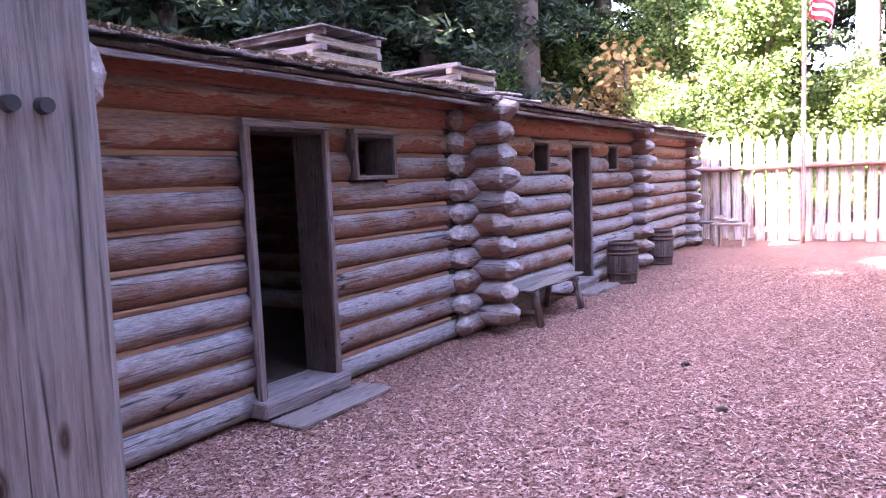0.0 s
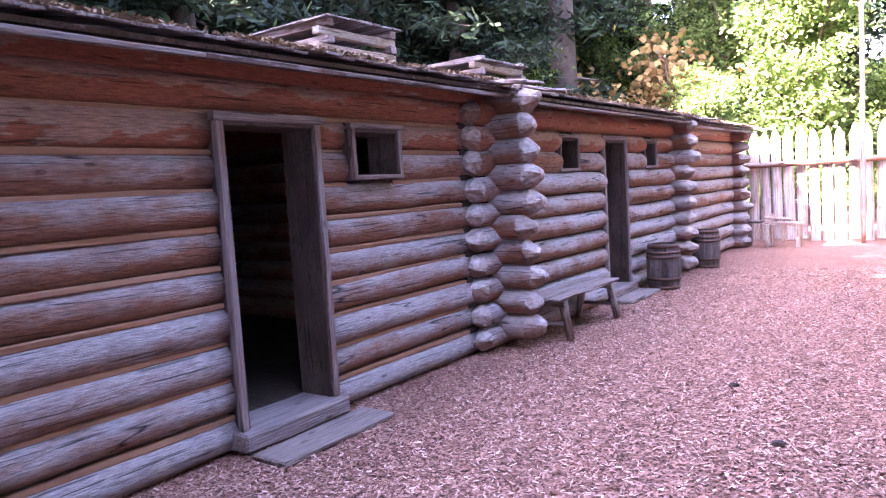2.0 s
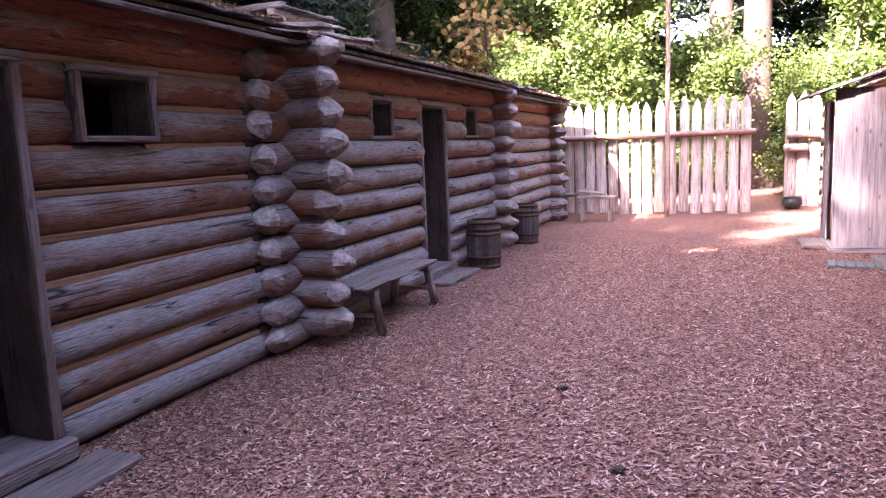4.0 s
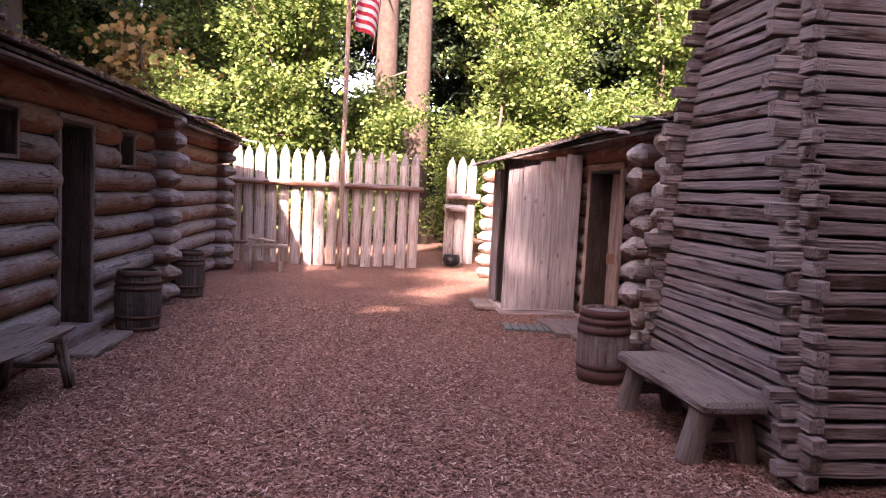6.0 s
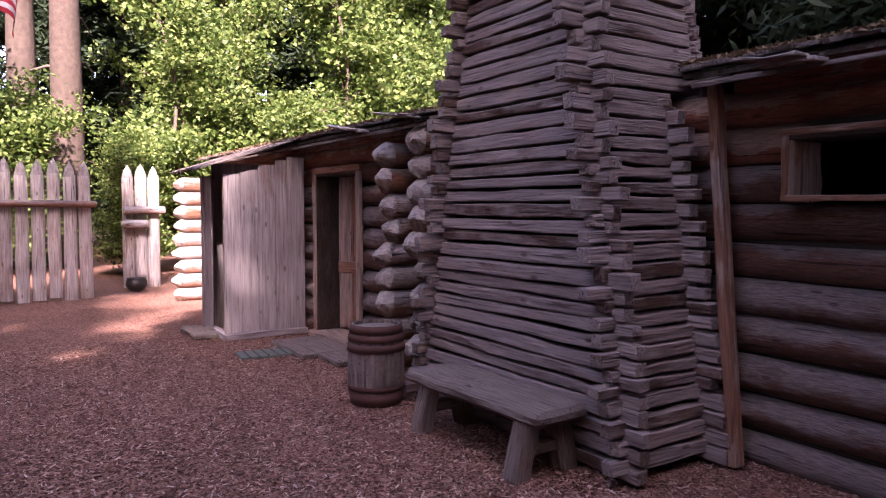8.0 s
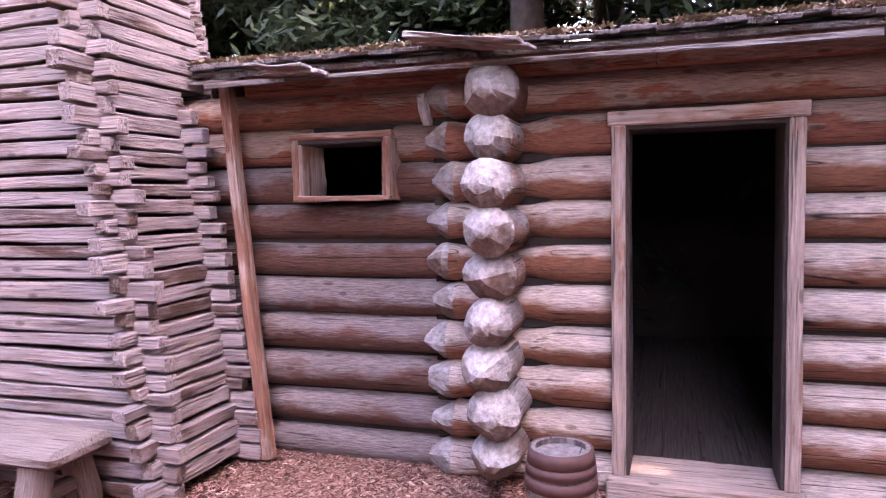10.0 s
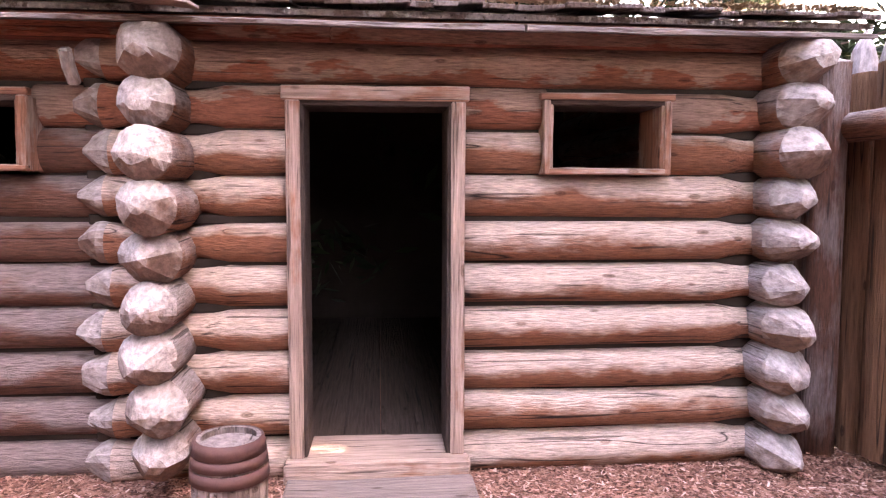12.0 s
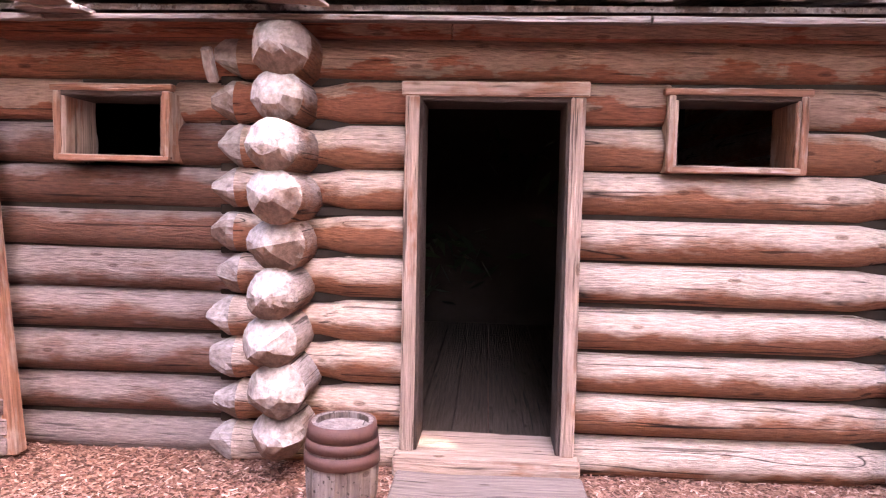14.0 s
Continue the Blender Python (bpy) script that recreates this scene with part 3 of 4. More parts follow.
# ---- cribbed smoke outlets on the west roof ----
def crib(x0, y0, x1, y1, z0, z1, label):
    e = thing("roof_chimney", label, "chimney", group="cribbed chimneys on the roof")
    z, k = z0, 0
    while z < z1:
        if k % 2 == 0:
            for y in (y0, y1):
                board(e, "slat", x0 - 0.12, y - 0.05, z, x1 + 0.12, y + 0.05, z + 0.085, M_SLAT, k, 0.006)
        else:
            # Slats at x1 take the pale wood: sunlight on that side put into colour.
            for x in (x0, x1):
                board(e, "slat", x - 0.05, y0 - 0.12, z, x + 0.05, y1 + 0.12, z + 0.085, M_PALE if x == x1 else M_SLAT, k + 50, 0.006)
        z += 0.088
        k += 1
    for i in range(7):
        y = y0 - 0.1 + (y1 - y0 + 0.2) * (i + 0.5) / 7
        board(e, "cover_board", x0 - 0.16, y - 0.085, z1 + 0.01, x1 + 0.18, y + 0.085, z1 + 0.035, M_SHAKE, i + 900, 0.005)


crib(-3.05, 2.9, -1.85, 3.95, 2.9, 3.5, "square roof chimney of crossed split slats")
crib(-3.05, 5.95, -1.85, 7.1, 2.85, 3.38, "square roof chimney of crossed dark slats")


# ---- tall slat chimney against the east cabins ----
def slat_chimney():
    e = thing("slat_chimney", "tall tapering chimney of crossed split wooden slats", "chimney")
    rnd = random.Random(77)
    z, k = 0.02, 0
    while z < 4.7:
        h = rnd.uniform(0.085, 0.115)
        t = z / 2.8
        y0 = 3.10 + 0.50 * t
        y1 = 5.35 - 0.50 * t
        xf = 5.36 + 0.05 * t
        if t > 1.1:
            y0, y1 = 3.10 + 0.55, 5.35 - 0.55
        d = 0.06
        j = lambda a: rnd.uniform(-a, a)
        part("slat", block(y1 - y0 + 0.30 + j(0.11), d + 0.03, h - 0.021, 0.006, 0.007, 6, k), M_SLAT, e, at=pose(xf + j(0.012), (y0 + y1) / 2 + j(0.03), z + h / 2, j(6), j(0.5), 90))
        xb = 6.12 if z < 2.3 else 6.5
        for y in (y0, y1):
            l = xb - xf + 0.17 + j(0.08)
            part("slat", block(l, d + 0.03, h - 0.021, 0.006, 0.007, 3, k + 500), M_SLAT, e, at=pose(xb - l / 2, y + j(0.012), z + h / 2 + 0.045, j(6), j(0.6), j(0.6)))
        if z <= 2.2:
            part("slat", block(y1 - y0 + 0.38 + j(0.08), d + 0.02, h - 0.018, 0.008, 0.007, 3, k + 900), M_SLAT, e, at=pose(6.06, (y0 + y1) / 2, z + h / 2, 0, 0, 90))
        else:
            part("slat", block(y1 - y0 + 0.2, d, h - 0.018, 0.008, 0.006, 3, k + 900), M_SLAT, e, at=pose(xb - 0.1, (y0 + y1) / 2, z + h / 2, 0, 0, 90))
        z += h
        k += 1
    # lining behind the slats, near-black to paint the shade in their gaps
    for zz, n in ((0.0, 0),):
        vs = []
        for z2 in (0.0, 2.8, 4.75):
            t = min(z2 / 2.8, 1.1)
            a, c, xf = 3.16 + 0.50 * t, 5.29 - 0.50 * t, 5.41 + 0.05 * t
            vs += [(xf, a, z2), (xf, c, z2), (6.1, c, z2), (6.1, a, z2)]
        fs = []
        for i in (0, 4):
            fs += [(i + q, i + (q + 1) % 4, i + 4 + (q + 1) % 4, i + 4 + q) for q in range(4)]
        mesh_object("lining", vs, fs, M_SHADE_DARK, e, "dark lining that paints the shade between the slats")
    for yy, zz, l in ((3.50, 2.42, 0.34),):
        part("putlog", block(l, 0.11, 0.10, 0.012, 0.006, 2, 5), M_SLAT, e, at=pose(5.32, yy, zz))
    part("corner_board", block(2.36, 0.07, 0.09, 0.006, 0.006, 4, 41), M_FRAME, e, "leaning brown corner board", pose(6.08, 3.0, 1.2, -5.0) @ pose(0, 0, 0, 0, -90, 0))


slat_chimney()


# ---- stockade fences ----
def picket_mesh(w, h, d, tip, seed, mat):
    """A split log picket with an adze-cut point, its length along x."""
    rnd = random.Random(seed)
    segs = 8
    verts, faces, sm = [], [], []
    for x, s in ((0, 1.0), (h * 0.3, 1.02), (h * 0.65, 0.97), (h - tip, 0.98), (h - tip * 0.45, 0.62)):
        for k in range(segs):
            a = 2 * math.pi * (k + 0.5) / segs
            verts.append((x, s * d / 2 * math.cos(a) * 1.05 * rnd.uniform(0.95, 1.05), s * w / 2 * math.sin(a) * 1.05 * rnd.uniform(0.95, 1.05)))
    verts.append((h, rnd.uniform(-0.01, 0.01), rnd.uniform(-0.012, 0.012)))
    for i in range(4):
        for k in range(segs):
            faces.append((i * segs + k, i * segs + (k + 1) % segs, (i + 1) * segs + (k + 1) % segs, (i + 1) * segs + k))
            sm.append(i < 3)
    for k in range(segs):
        faces.append((4 * segs + k, 4 * segs + (k + 1) % segs, 5 * segs))
        sm.append(False)
    me = bpy.data.meshes.new("picket")
    me.from_pydata(verts, [], faces)
    me.materials.append(mat)
    me.materials.append(M_END)
    me.polygons.foreach_set("material_index", [0] * (3 * segs) + [1] * (2 * segs))
    me.polygons.foreach_set("use_smooth", sm)
    me.update()
    return me


def fence(name, p0, p1, height, pitch, width, rail_z, rail_side, seed, label):
    e = thing(name, label, "fence", kind="structure")
    a, c = Vector((*p0, 0)), Vector((*p1, 0))
    way = (c - a).normalized()
    side = Vector((-way.y, way.x, 0)) * rail_side
    yaw = math.degrees(math.atan2(way.y, way.x))
    rnd = random.Random(seed)
    kinds = [picket_mesh(width, height, 0.13, 0.27, seed + i, M_PICKET_BROWN if seed == 403 else M_PICKET) for i in range(5)]
    n = round((c - a).length / pitch)
    for i in range(n):
        p = a + way * pitch * (i + 0.5)
        share("picket", rnd.choice(kinds), e, Matrix.Translation((p.x, p.y, rnd.uniform(-0.04, 0.05))) @ pose(0, 0, 0, 0, 0, yaw) @ pose(0, 0, 0, rnd.uniform(-1, 1), -90 + rnd.uniform(-0.8, 0.8), 0))
    q = a + side * 0.13
    l = (c - a).length
    LOGS[0] += 1
    v, f, s, ids = log_mesh(l + 0.1, 0.062 if height < 2.45 else 0.085, LOGS[0], 0.03, 0.03, 10)
    ob = mesh_object("rail", v, f, None, e, "", s, [M_LOG, M_END], ids)
    ob.matrix_basis = Matrix.Translation((q.x, q.y, rail_z)) @ pose(0, 0, 0, 0, 0, yaw)
    return e


fence("fence_north", (-0.25, 14.1), (3.85, 14.1), 2.42, 0.244, 0.205, 1.67, -1, 401, "weathered pointed picket stockade with a log rail")
fence("fence_east_gap", (4.6, 15.6), (5.3, 15.6), 2.5, 0.232, 0.225, 1.55, -1, 402, "sunlit pointed picket stockade beside the gate gap")
fence("fence_south_east", (6.45, -2.55), (4.55, -2.55), 2.5, 0.265, 0.255, 1.93, -1, 403, "brown pointed picket stockade beside the cabin")
fence("fence_south_west", (-0.3, -2.75), (2.35, -2.75), 2.5, 0.265, 0.255, 1.93, 1, 404, "grey pointed picket stockade beside the gate")

cp = thing("corner_post", "dark upright post between cabin corner and stockade", "post")
log(cp, (6.30, -2.34, 0), "z", 2.32, 0.10, 0, 0.03, M_LOG_DARK, "post")
cp = thing("corner_post", "dark upright post behind the stockade corner", "post")
log(cp, (6.52, -2.38, 0), "z", 2.3, 0.13, 0, 0.03, M_LOG_DARK, "post")
gate = thing("gate_post", "thick grey weathered gate post with iron bolts", "post")
part("post", block(3.2, 0.27, 0.30, 0.03, 0.006, 8, 9), M_POST, gate, at=pose(2.555, -2.86, 1.6, 0, -90, 0))
for by in (-2.880, -2.830):
    bm = bmesh.new()
    bmesh.ops.create_cone(bm, cap_ends=True, segments=14, radius1=0.015, radius2=0.012, depth=0.026)
    part("bolt", bm, M_IRON, gate, "domed iron bolt head", at=pose(2.712, by, 1.82, 0, 90))

pole = thing("flagpole", "tall thin pale peeled wooden flagpole", "flagpole")
log(pole, (2.27, 13.5, 0), "z", 8.5, 0.046, 0, 0.02, M_FRAME, "pole")


def flag():
    e = thing("flag", "red and white striped flag with blue canton hanging limp", "flag", pose(2.308, 13.5, 4.45))
    for i in range(13):
        verts, faces = [], []
        n = 14
        for j in range(n + 1):
            for k in range(2):
                u, w = j / n, (i + k) / 13
                # hanging limp: the fly droops and folds
                x = 0.55 * u + 0.10 * math.sin(u * 9 + w * 2)
                y = 0.13 * math.sin(u * 14 + w * 3)
                z = 1.15 * (1 - w) - 0.55 * u * u + 0.35
                verts.append((x, y, z))
        for j in range(n):
            faces.append((2 * j, 2 * j + 1, 2 * j + 3, 2 * j + 2))
        ids = [1 if (i < 7 and j < 5) else 0 for j in range(n)]
        ob = mesh_object("stripe", verts, faces, None, e, "", True, [M_RED if i % 2 == 0 else M_WHITE, M_BLUE], ids)


flag()


# ---- shed in front of the far east cabin ----
shed = thing("shed", "small lean-to shed of upright grey boards", "shed")
rs = random.Random(5)
x = 4.68
k = 0
while x < 5.70:
    w = min(rs.uniform(0.15, 0.24), 5.71 - x)
    top = 2.02 + (x - 4.68) * 0.29
    board(shed, "board", x + 0.002, 8.84 + rs.uniform(0, 0.012), 0.07, x + w - 0.002, 8.875, top, M_BOARD, k, 0.002, 0.003)
    x += w
    k += 1
board(shed, "base_log", 4.66, 8.78, 0.0, 5.72, 8.9, 0.075, M_BOARD, 31)
board(shed, "side_base", 4.66, 8.91, 0.0, 4.76, 9.8, 0.075, M_BOARD, 32)
board(shed, "corner_post", 4.66, 9.72, 0.0, 4.78, 9.84, 2.02, M_BOARD, 33)
board(shed, "corner_post", 4.70, 8.885, 0.08, 4.79, 8.975, 2.03, M_BOARD, 34)
board(shed, "back_board", 4.8, 9.8, 0.0, 5.74, 9.84, 2.2, M_BOARD, 35)
board(shed, "side_board", 4.675, 9.40, 0.08, 4.70, 9.71, 2.0, M_BOARD, 36)
for i in range(9):
    y = 8.66 + i * 0.145
    part("roof_shake", block(1.5, 0.14, 0.025, 0.004, 0.006, 4, i), M_SHAKE, shed, at=pose(5.02, y + 0.07, 2.285 + (i % 2) * 0.01, 0, -18, 0))
for i, (x0, y0, x1, y1) in enumerate(((5.05, 7.30, 5.68, 8.3), (5.2, 6.75, 5.68, 7.28))):
    e = thing("doorstep_plank", "wide worn plank lying before the door", "doorstep", group="doorstep planks")
    board(e, "plank", x0, y0, 0.0, x1, y1, 0.06, M_BENCH, 70 + i, 0.006, 0.012)
e = thing("stepping_log", "flat split log on the ground beside the shed", "log")
board(e, "slab", 4.35, 9.0, 0.0, 4.64, 9.75, 0.07, M_BENCH, 75, 0.01, 0.02)
e = thing("drain_cover", "flat greenish drain cover set in the wood chips", "cover")
part("plate", block(0.58, 0.36, 0.03, 0.006), M_GREEN, e, at=pose(4.80, 7.78, 0.012, 0, 0, -6))
for i in range(5):
    part("bar", block(0.36, 0.02, 0.012, 0.003), M_IRON, e, at=pose(4.60 + i * 0.1, 7.78, 0.031, 0, 0, 84))
door = thing("plank_door", "brown plank door with a small wooden latch, ajar", "door", pose(6.0, 8.45, 0.1, 0, 0, -62))
for i in range(4):
    board(door, "plank", 0.02 + i * 0.2, -0.02, 0, 0.215 + i * 0.2, 0.02, 1.9, M_FRAME, i + 600, 0.003)
board(door, "ledge", 0.03, -0.05, 0.7, 0.8, -0.022, 0.84, M_FRAME, 611)

for lab, x0, y0, x1, y1, sd in (("long grey plank before the first doorway", 0.11, -0.02, 0.42, 1.02, 81), ("grey plank before the second doorway", 0.12, 5.75, 0.40, 6.85, 82), ("broad pale plank before the doorway", 5.62, -0.22, 6.03, 0.76, 83)):
    e = thing("doorstep_plank", lab, "doorstep", group="doorstep planks")
    board(e, "plank", x0, y0, 0.0, x1, y1, 0.045, M_BENCH, sd, 0.006, 0.012)


# ---- barrels ----
def barrel(at, r, h, label, hoop, stave, tops):
    e = thing("barrel", label, "barrel", at, "barrels in the yard")
    prof = lambda u: r * (1 + 0.16 * (1 - (2 * u - 1) ** 2))
    n = 18
    for i in range(n):
        verts, faces = [], []
        a0, a1 = 2 * math.pi * (i + 0.03) / n, 2 * math.pi * (i + 0.97) / n
        for j in range(7):
            u = j / 6
            for q in (prof(u), prof(u) - 0.022):
                for a in (a0, a1):
                    verts.append((q * math.cos(a), q * math.sin(a), u * h))
        for j in range(6):
            o = 4 * j
            faces += [(o, o + 1, o + 5, o + 4), (o + 3, o + 2, o + 6, o + 7), (o + 2, o, o + 4, o + 6), (o + 1, o + 3, o + 7, o + 5)]
        faces += [(2, 3, 1, 0), (24, 25, 27, 26)]
        mesh_object("stave", verts, faces, stave, e)
    bm = bmesh.new()
    bmesh.ops.create_circle(bm, cap_ends=True, segments=24, radius=r * 0.96)
    part("lid", bm, stave, e, at=pose(0, 0, h - 0.03))
    for u, w in tops:
        verts, faces = [], []
        m = 28
        for j, (du, q) in enumerate(((-w / 2, -0.004), (-w / 2, 0.009), (w / 2, 0.009), (w / 2, -0.004))):
            for i in range(m):
                a = 2 * math.pi * i / m
                uu = min(1, max(0, u + du))
                verts.append(((prof(uu) + q) * math.cos(a), (prof(uu) + q) * math.sin(a), uu * h))
        for j in range(3):
            for i in range(m):
                faces.append((j * m + i, j * m + (i + 1) % m, (j + 1) * m + (i + 1) % m, (j + 1) * m + i))
        mesh_object("hoop", verts, faces, hoop, e, "", True)
    return e


HOOPS = ((0.04, 0.08), (0.24, 0.06), (0.72, 0.06), (0.82, 0.05), (0.96, 0.08))
barrel(pose(0.36, 7.12, 0), 0.205, 0.64, "dark wooden barrel with iron hoops beside the wall", M_HOOP, M_STAVE, HOOPS)
barrel(pose(0.31, 9.45, 0), 0.20, 0.64, "dark wooden barrel with iron hoops in the far corner", M_HOOP, M_STAVE, HOOPS)
barrel(pose(4.95, 5.47, 0), 0.205, 0.66, "worn barrel with reddish wooden hoops beside the bench", M_HOOP_RED, M_STAVE_PALE, ((0.08, 0.17), (0.22, 0.06), (0.72, 0.09), (0.84, 0.08), (0.95, 0.1)))
barrel(pose(5.55, 0.95, 0), 0.145, 0.46, "small pale keg with red hoops by the doorway", M_HOOP_RED, M_STAVE_PALE, ((0.66, 0.12), (0.8, 0.1), (0.93, 0.14)))


# ---- benches ----
bench = thing("slab_bench", "thick rounded slab bench on splayed wooden legs", "bench")
bm = block(1.43, 0.43, 0.10, 0.03, 0.005, 8, 3)
part("seat", bm, M_BENCH, bench, at=pose(5.05, 4.06, 0.385, 0, 0, 92))
for y in (3.52, 4.6):
    for sx in (-1, 1):
        part("leg", block(0.41, 0.13, 0.13, 0.015, 0.006, 2, int(y * 10) + sx), M_BENCH, bench, at=pose(5.05 + sx * 0.155, y, 0.175, 0, -90 - sx * 13, 0))
    part("stretcher", block(0.27, 0.07, 0.08, 0.01, 0.004, 1, int(y)), M_BENCH, bench, at=pose(5.05, y, 0.17))

pb = thing("plank_bench", "grey weathered plank bench with crooked branch legs", "bench")
for i, (x0, w) in enumerate(((0.10, 0.13), (0.245, 0.14), (0.40, 0.13))):
    board(pb, "seat_plank", x0, 3.46 + 0.03 * (i % 2), 0.415, x0 + w, 5.06 - 0.04 * (i % 2), 0.455, M_BENCH, 91 + i, 0.008, 0.008)
for y in (3.62, 4.85):
    board(pb, "batten", 0.10, y - 0.05, 0.36, 0.53, y + 0.05, 0.412, M_BENCH, 97)
    for sx in (-1, 1):
        LOGS[0] += 1
        v, f, s, ids = log_mesh(0.43, 0.042, LOGS[0], 0.02, 0.02, 9)
        ob = mesh_object("leg", v, f, None, pb, "crooked branch leg", s, [M_BENCH, M_BENCH], ids)
        ob.matrix_basis = pose(0.32 + sx * 0.23, y + 0.03 * sx, 0.0, 0, -90 - sx * 12, 0)
    board(pb, "stretcher", 0.15, y - 0.02, 0.16, 0.49, y + 0.02, 0.2, M_BENCH, 99)

horse = thing("shaving_horse", "pale wooden shaving horse before the stockade", "workbench")
board(horse, "plank", 0.55, 12.65, 0.44, 1.32, 12.9, 0.5, M_PALE, 111, 0.006, 0.01)
part("ramp", block(0.5, 0.2, 0.05, 0.01, 0.004, 2, 4), M_PALE, horse, at=pose(0.85, 12.77, 0.58, 0, 8, 0))
board(horse, "block", 0.6, 12.69, 0.51, 0.82, 12.86, 0.66, M_PALE, 113)
for lx, ly in ((0.66, 12.68), (0.66, 12.88), (1.22, 12.68), (1.22, 12.88)):
    part("leg", block(0.5, 0.07, 0.07, 0.01, 0.004, 1, int(lx * 50)), M_PALE, horse, at=pose(lx, ly + (0.05 if ly > 12.8 else -0.05), 0.23, 8 if ly < 12.8 else -8, -90, 0))
board(horse, "treadle", 0.88, 12.74, 0.12, 1.0, 12.82, 0.44, M_PALE, 117)
lb = thing("low_bench", "dark narrow plank bench against the stockade", "bench")
board(lb, "seat", -0.22, 13.0, 0.46, 0.75, 13.22, 0.52, M_BENCH, 121)
for lx in (-0.1, 0.2):
    board(lb, "leg", lx, 13.05, 0.0, lx + 0.07, 13.15, 0.455, M_BENCH, 122)

peg = thing("wall_peg", "pale wooden peg driven into the log wall", "peg")
part("shaft", block(0.2, 0.06, 0.05, 0.012, 0.004, 1, 8), M_END, peg, at=pose(6.10, 1.80, 2.17, 0, 55, 0))

# iron kettle and tripod stake by the far gate
kt = thing("kettle", "black iron kettle standing on the ground", "kettle")
verts, faces = [], []
prof = [(0.05, 0.0), (0.15, 0.03), (0.2, 0.11), (0.19, 0.2), (0.165, 0.235), (0.185, 0.25), (0.16, 0.24), (0.16, 0.1)]
for r, z in prof:
    for i in range(18):
        verts.append((r * math.cos(i * math.pi / 9), r * math.sin(i * math.pi / 9), z))
for j in range(len(prof) - 1):
    for i in range(18):
        faces.append((j * 18 + i, j * 18 + (i + 1) % 18, (j + 1) * 18 + (i + 1) % 18, (j + 1) * 18 + i))
faces.append(tuple(range(17, -1, -1)))
ob = mesh_object("pot", verts, faces, M_IRON, kt, "", True)
ob.matrix_basis = pose(4.72, 14.9, 0.0)
shelf = thing("hewn_shelf", "short hewn log shelf fixed to the pickets", "shelf")
log(shelf, (4.55, 15.4, 1.28), "x", 0.5, 0.09, 0.05, 0.05)


# ---- loose wood chips ----
rng = np.random.default_rng(9)
n = 170000
base = np.stack([rng.uniform(-0.1, 6.3, n), -3.6 + 13.1 * rng.uniform(0, 1, n) ** 1.25, rng.uniform(0.0, 0.014, n)], 1)
tagged(scatter_quads("wood_chips", base, rng, 0.034, 0.0095, M_CHIP, None, 0.22), "loose reddish wood chips covering the yard", "wood chips", kind="stuff")
cones = np.array([(2.34, 2.67), (2.84, 1.6)])
for cx, cy in cones:
    e = thing("pine_cone", "small dark cone lying on the wood chips", "cone", pose(cx, cy, 0.015, 0, 0, 40), "cones on the ground")
    bm = bmesh.new()
    bmesh.ops.create_icosphere(bm, subdivisions=2, radius=0.022)
    for v in bm.verts:
        v.co.x *= 2.0
        v.co *= 1 + 0.15 * noise.noise(v.co * 90)
    part("scales", bm, M_JAMB, e)


# ---- trees ----
def branch(verts, faces, a, c, r0, r1, segs=7):
    d = (c - a).normalized()
    u = d.orthogonal().normalized()
    w = d.cross(u)
    o = len(verts)
    for p, r in ((a, r0), (c, r1)):
        for k in range(segs):
            t = 2 * math.pi * k / segs
            verts.append(tuple(p + (u * math.cos(t) + w * math.sin(t)) * r))
    for k in range(segs):
        faces.append((o + k, o + (k + 1) % segs, o + segs + (k + 1) % segs, o + segs + k))


def crown_mesh(name, pts, normals_rng, size, mat, aspect=0.75, droop=0.0):
    n = len(pts)
    r = normals_rng
    u = r.normal(0, 1, (n, 3))
    u[:, 2] = u[:, 2] * 0.5 - droop
    u /= np.linalg.norm(u, axis=1)[:, None]
    q = r.normal(0, 1, (n, 3))
    s = np.cross(u, q)
    s /= np.linalg.norm(s, axis=1)[:, None]
    L = (size * r.uniform(0.6, 1.4, n))[:, None] * 0.5
    W = L * aspect
    v = np.stack([pts - u * L, pts + s * W - u * L * 0.1, pts + u * L, pts - s * W - u * L * 0.1], 1).reshape(-1, 3)
    me = bpy.data.meshes.new(name)
    me.vertices.add(4 * n)
    me.vertices.foreach_set("co", v.ravel())
    me.loops.add(4 * n)
    me.loops.foreach_set("vertex_index", np.arange(4 * n))
    me.polygons.add(n)
    me.polygons.foreach_set("loop_start", np.arange(n) * 4)
    me.update(calc_edges=True)
    me.materials.append(mat)
    return me


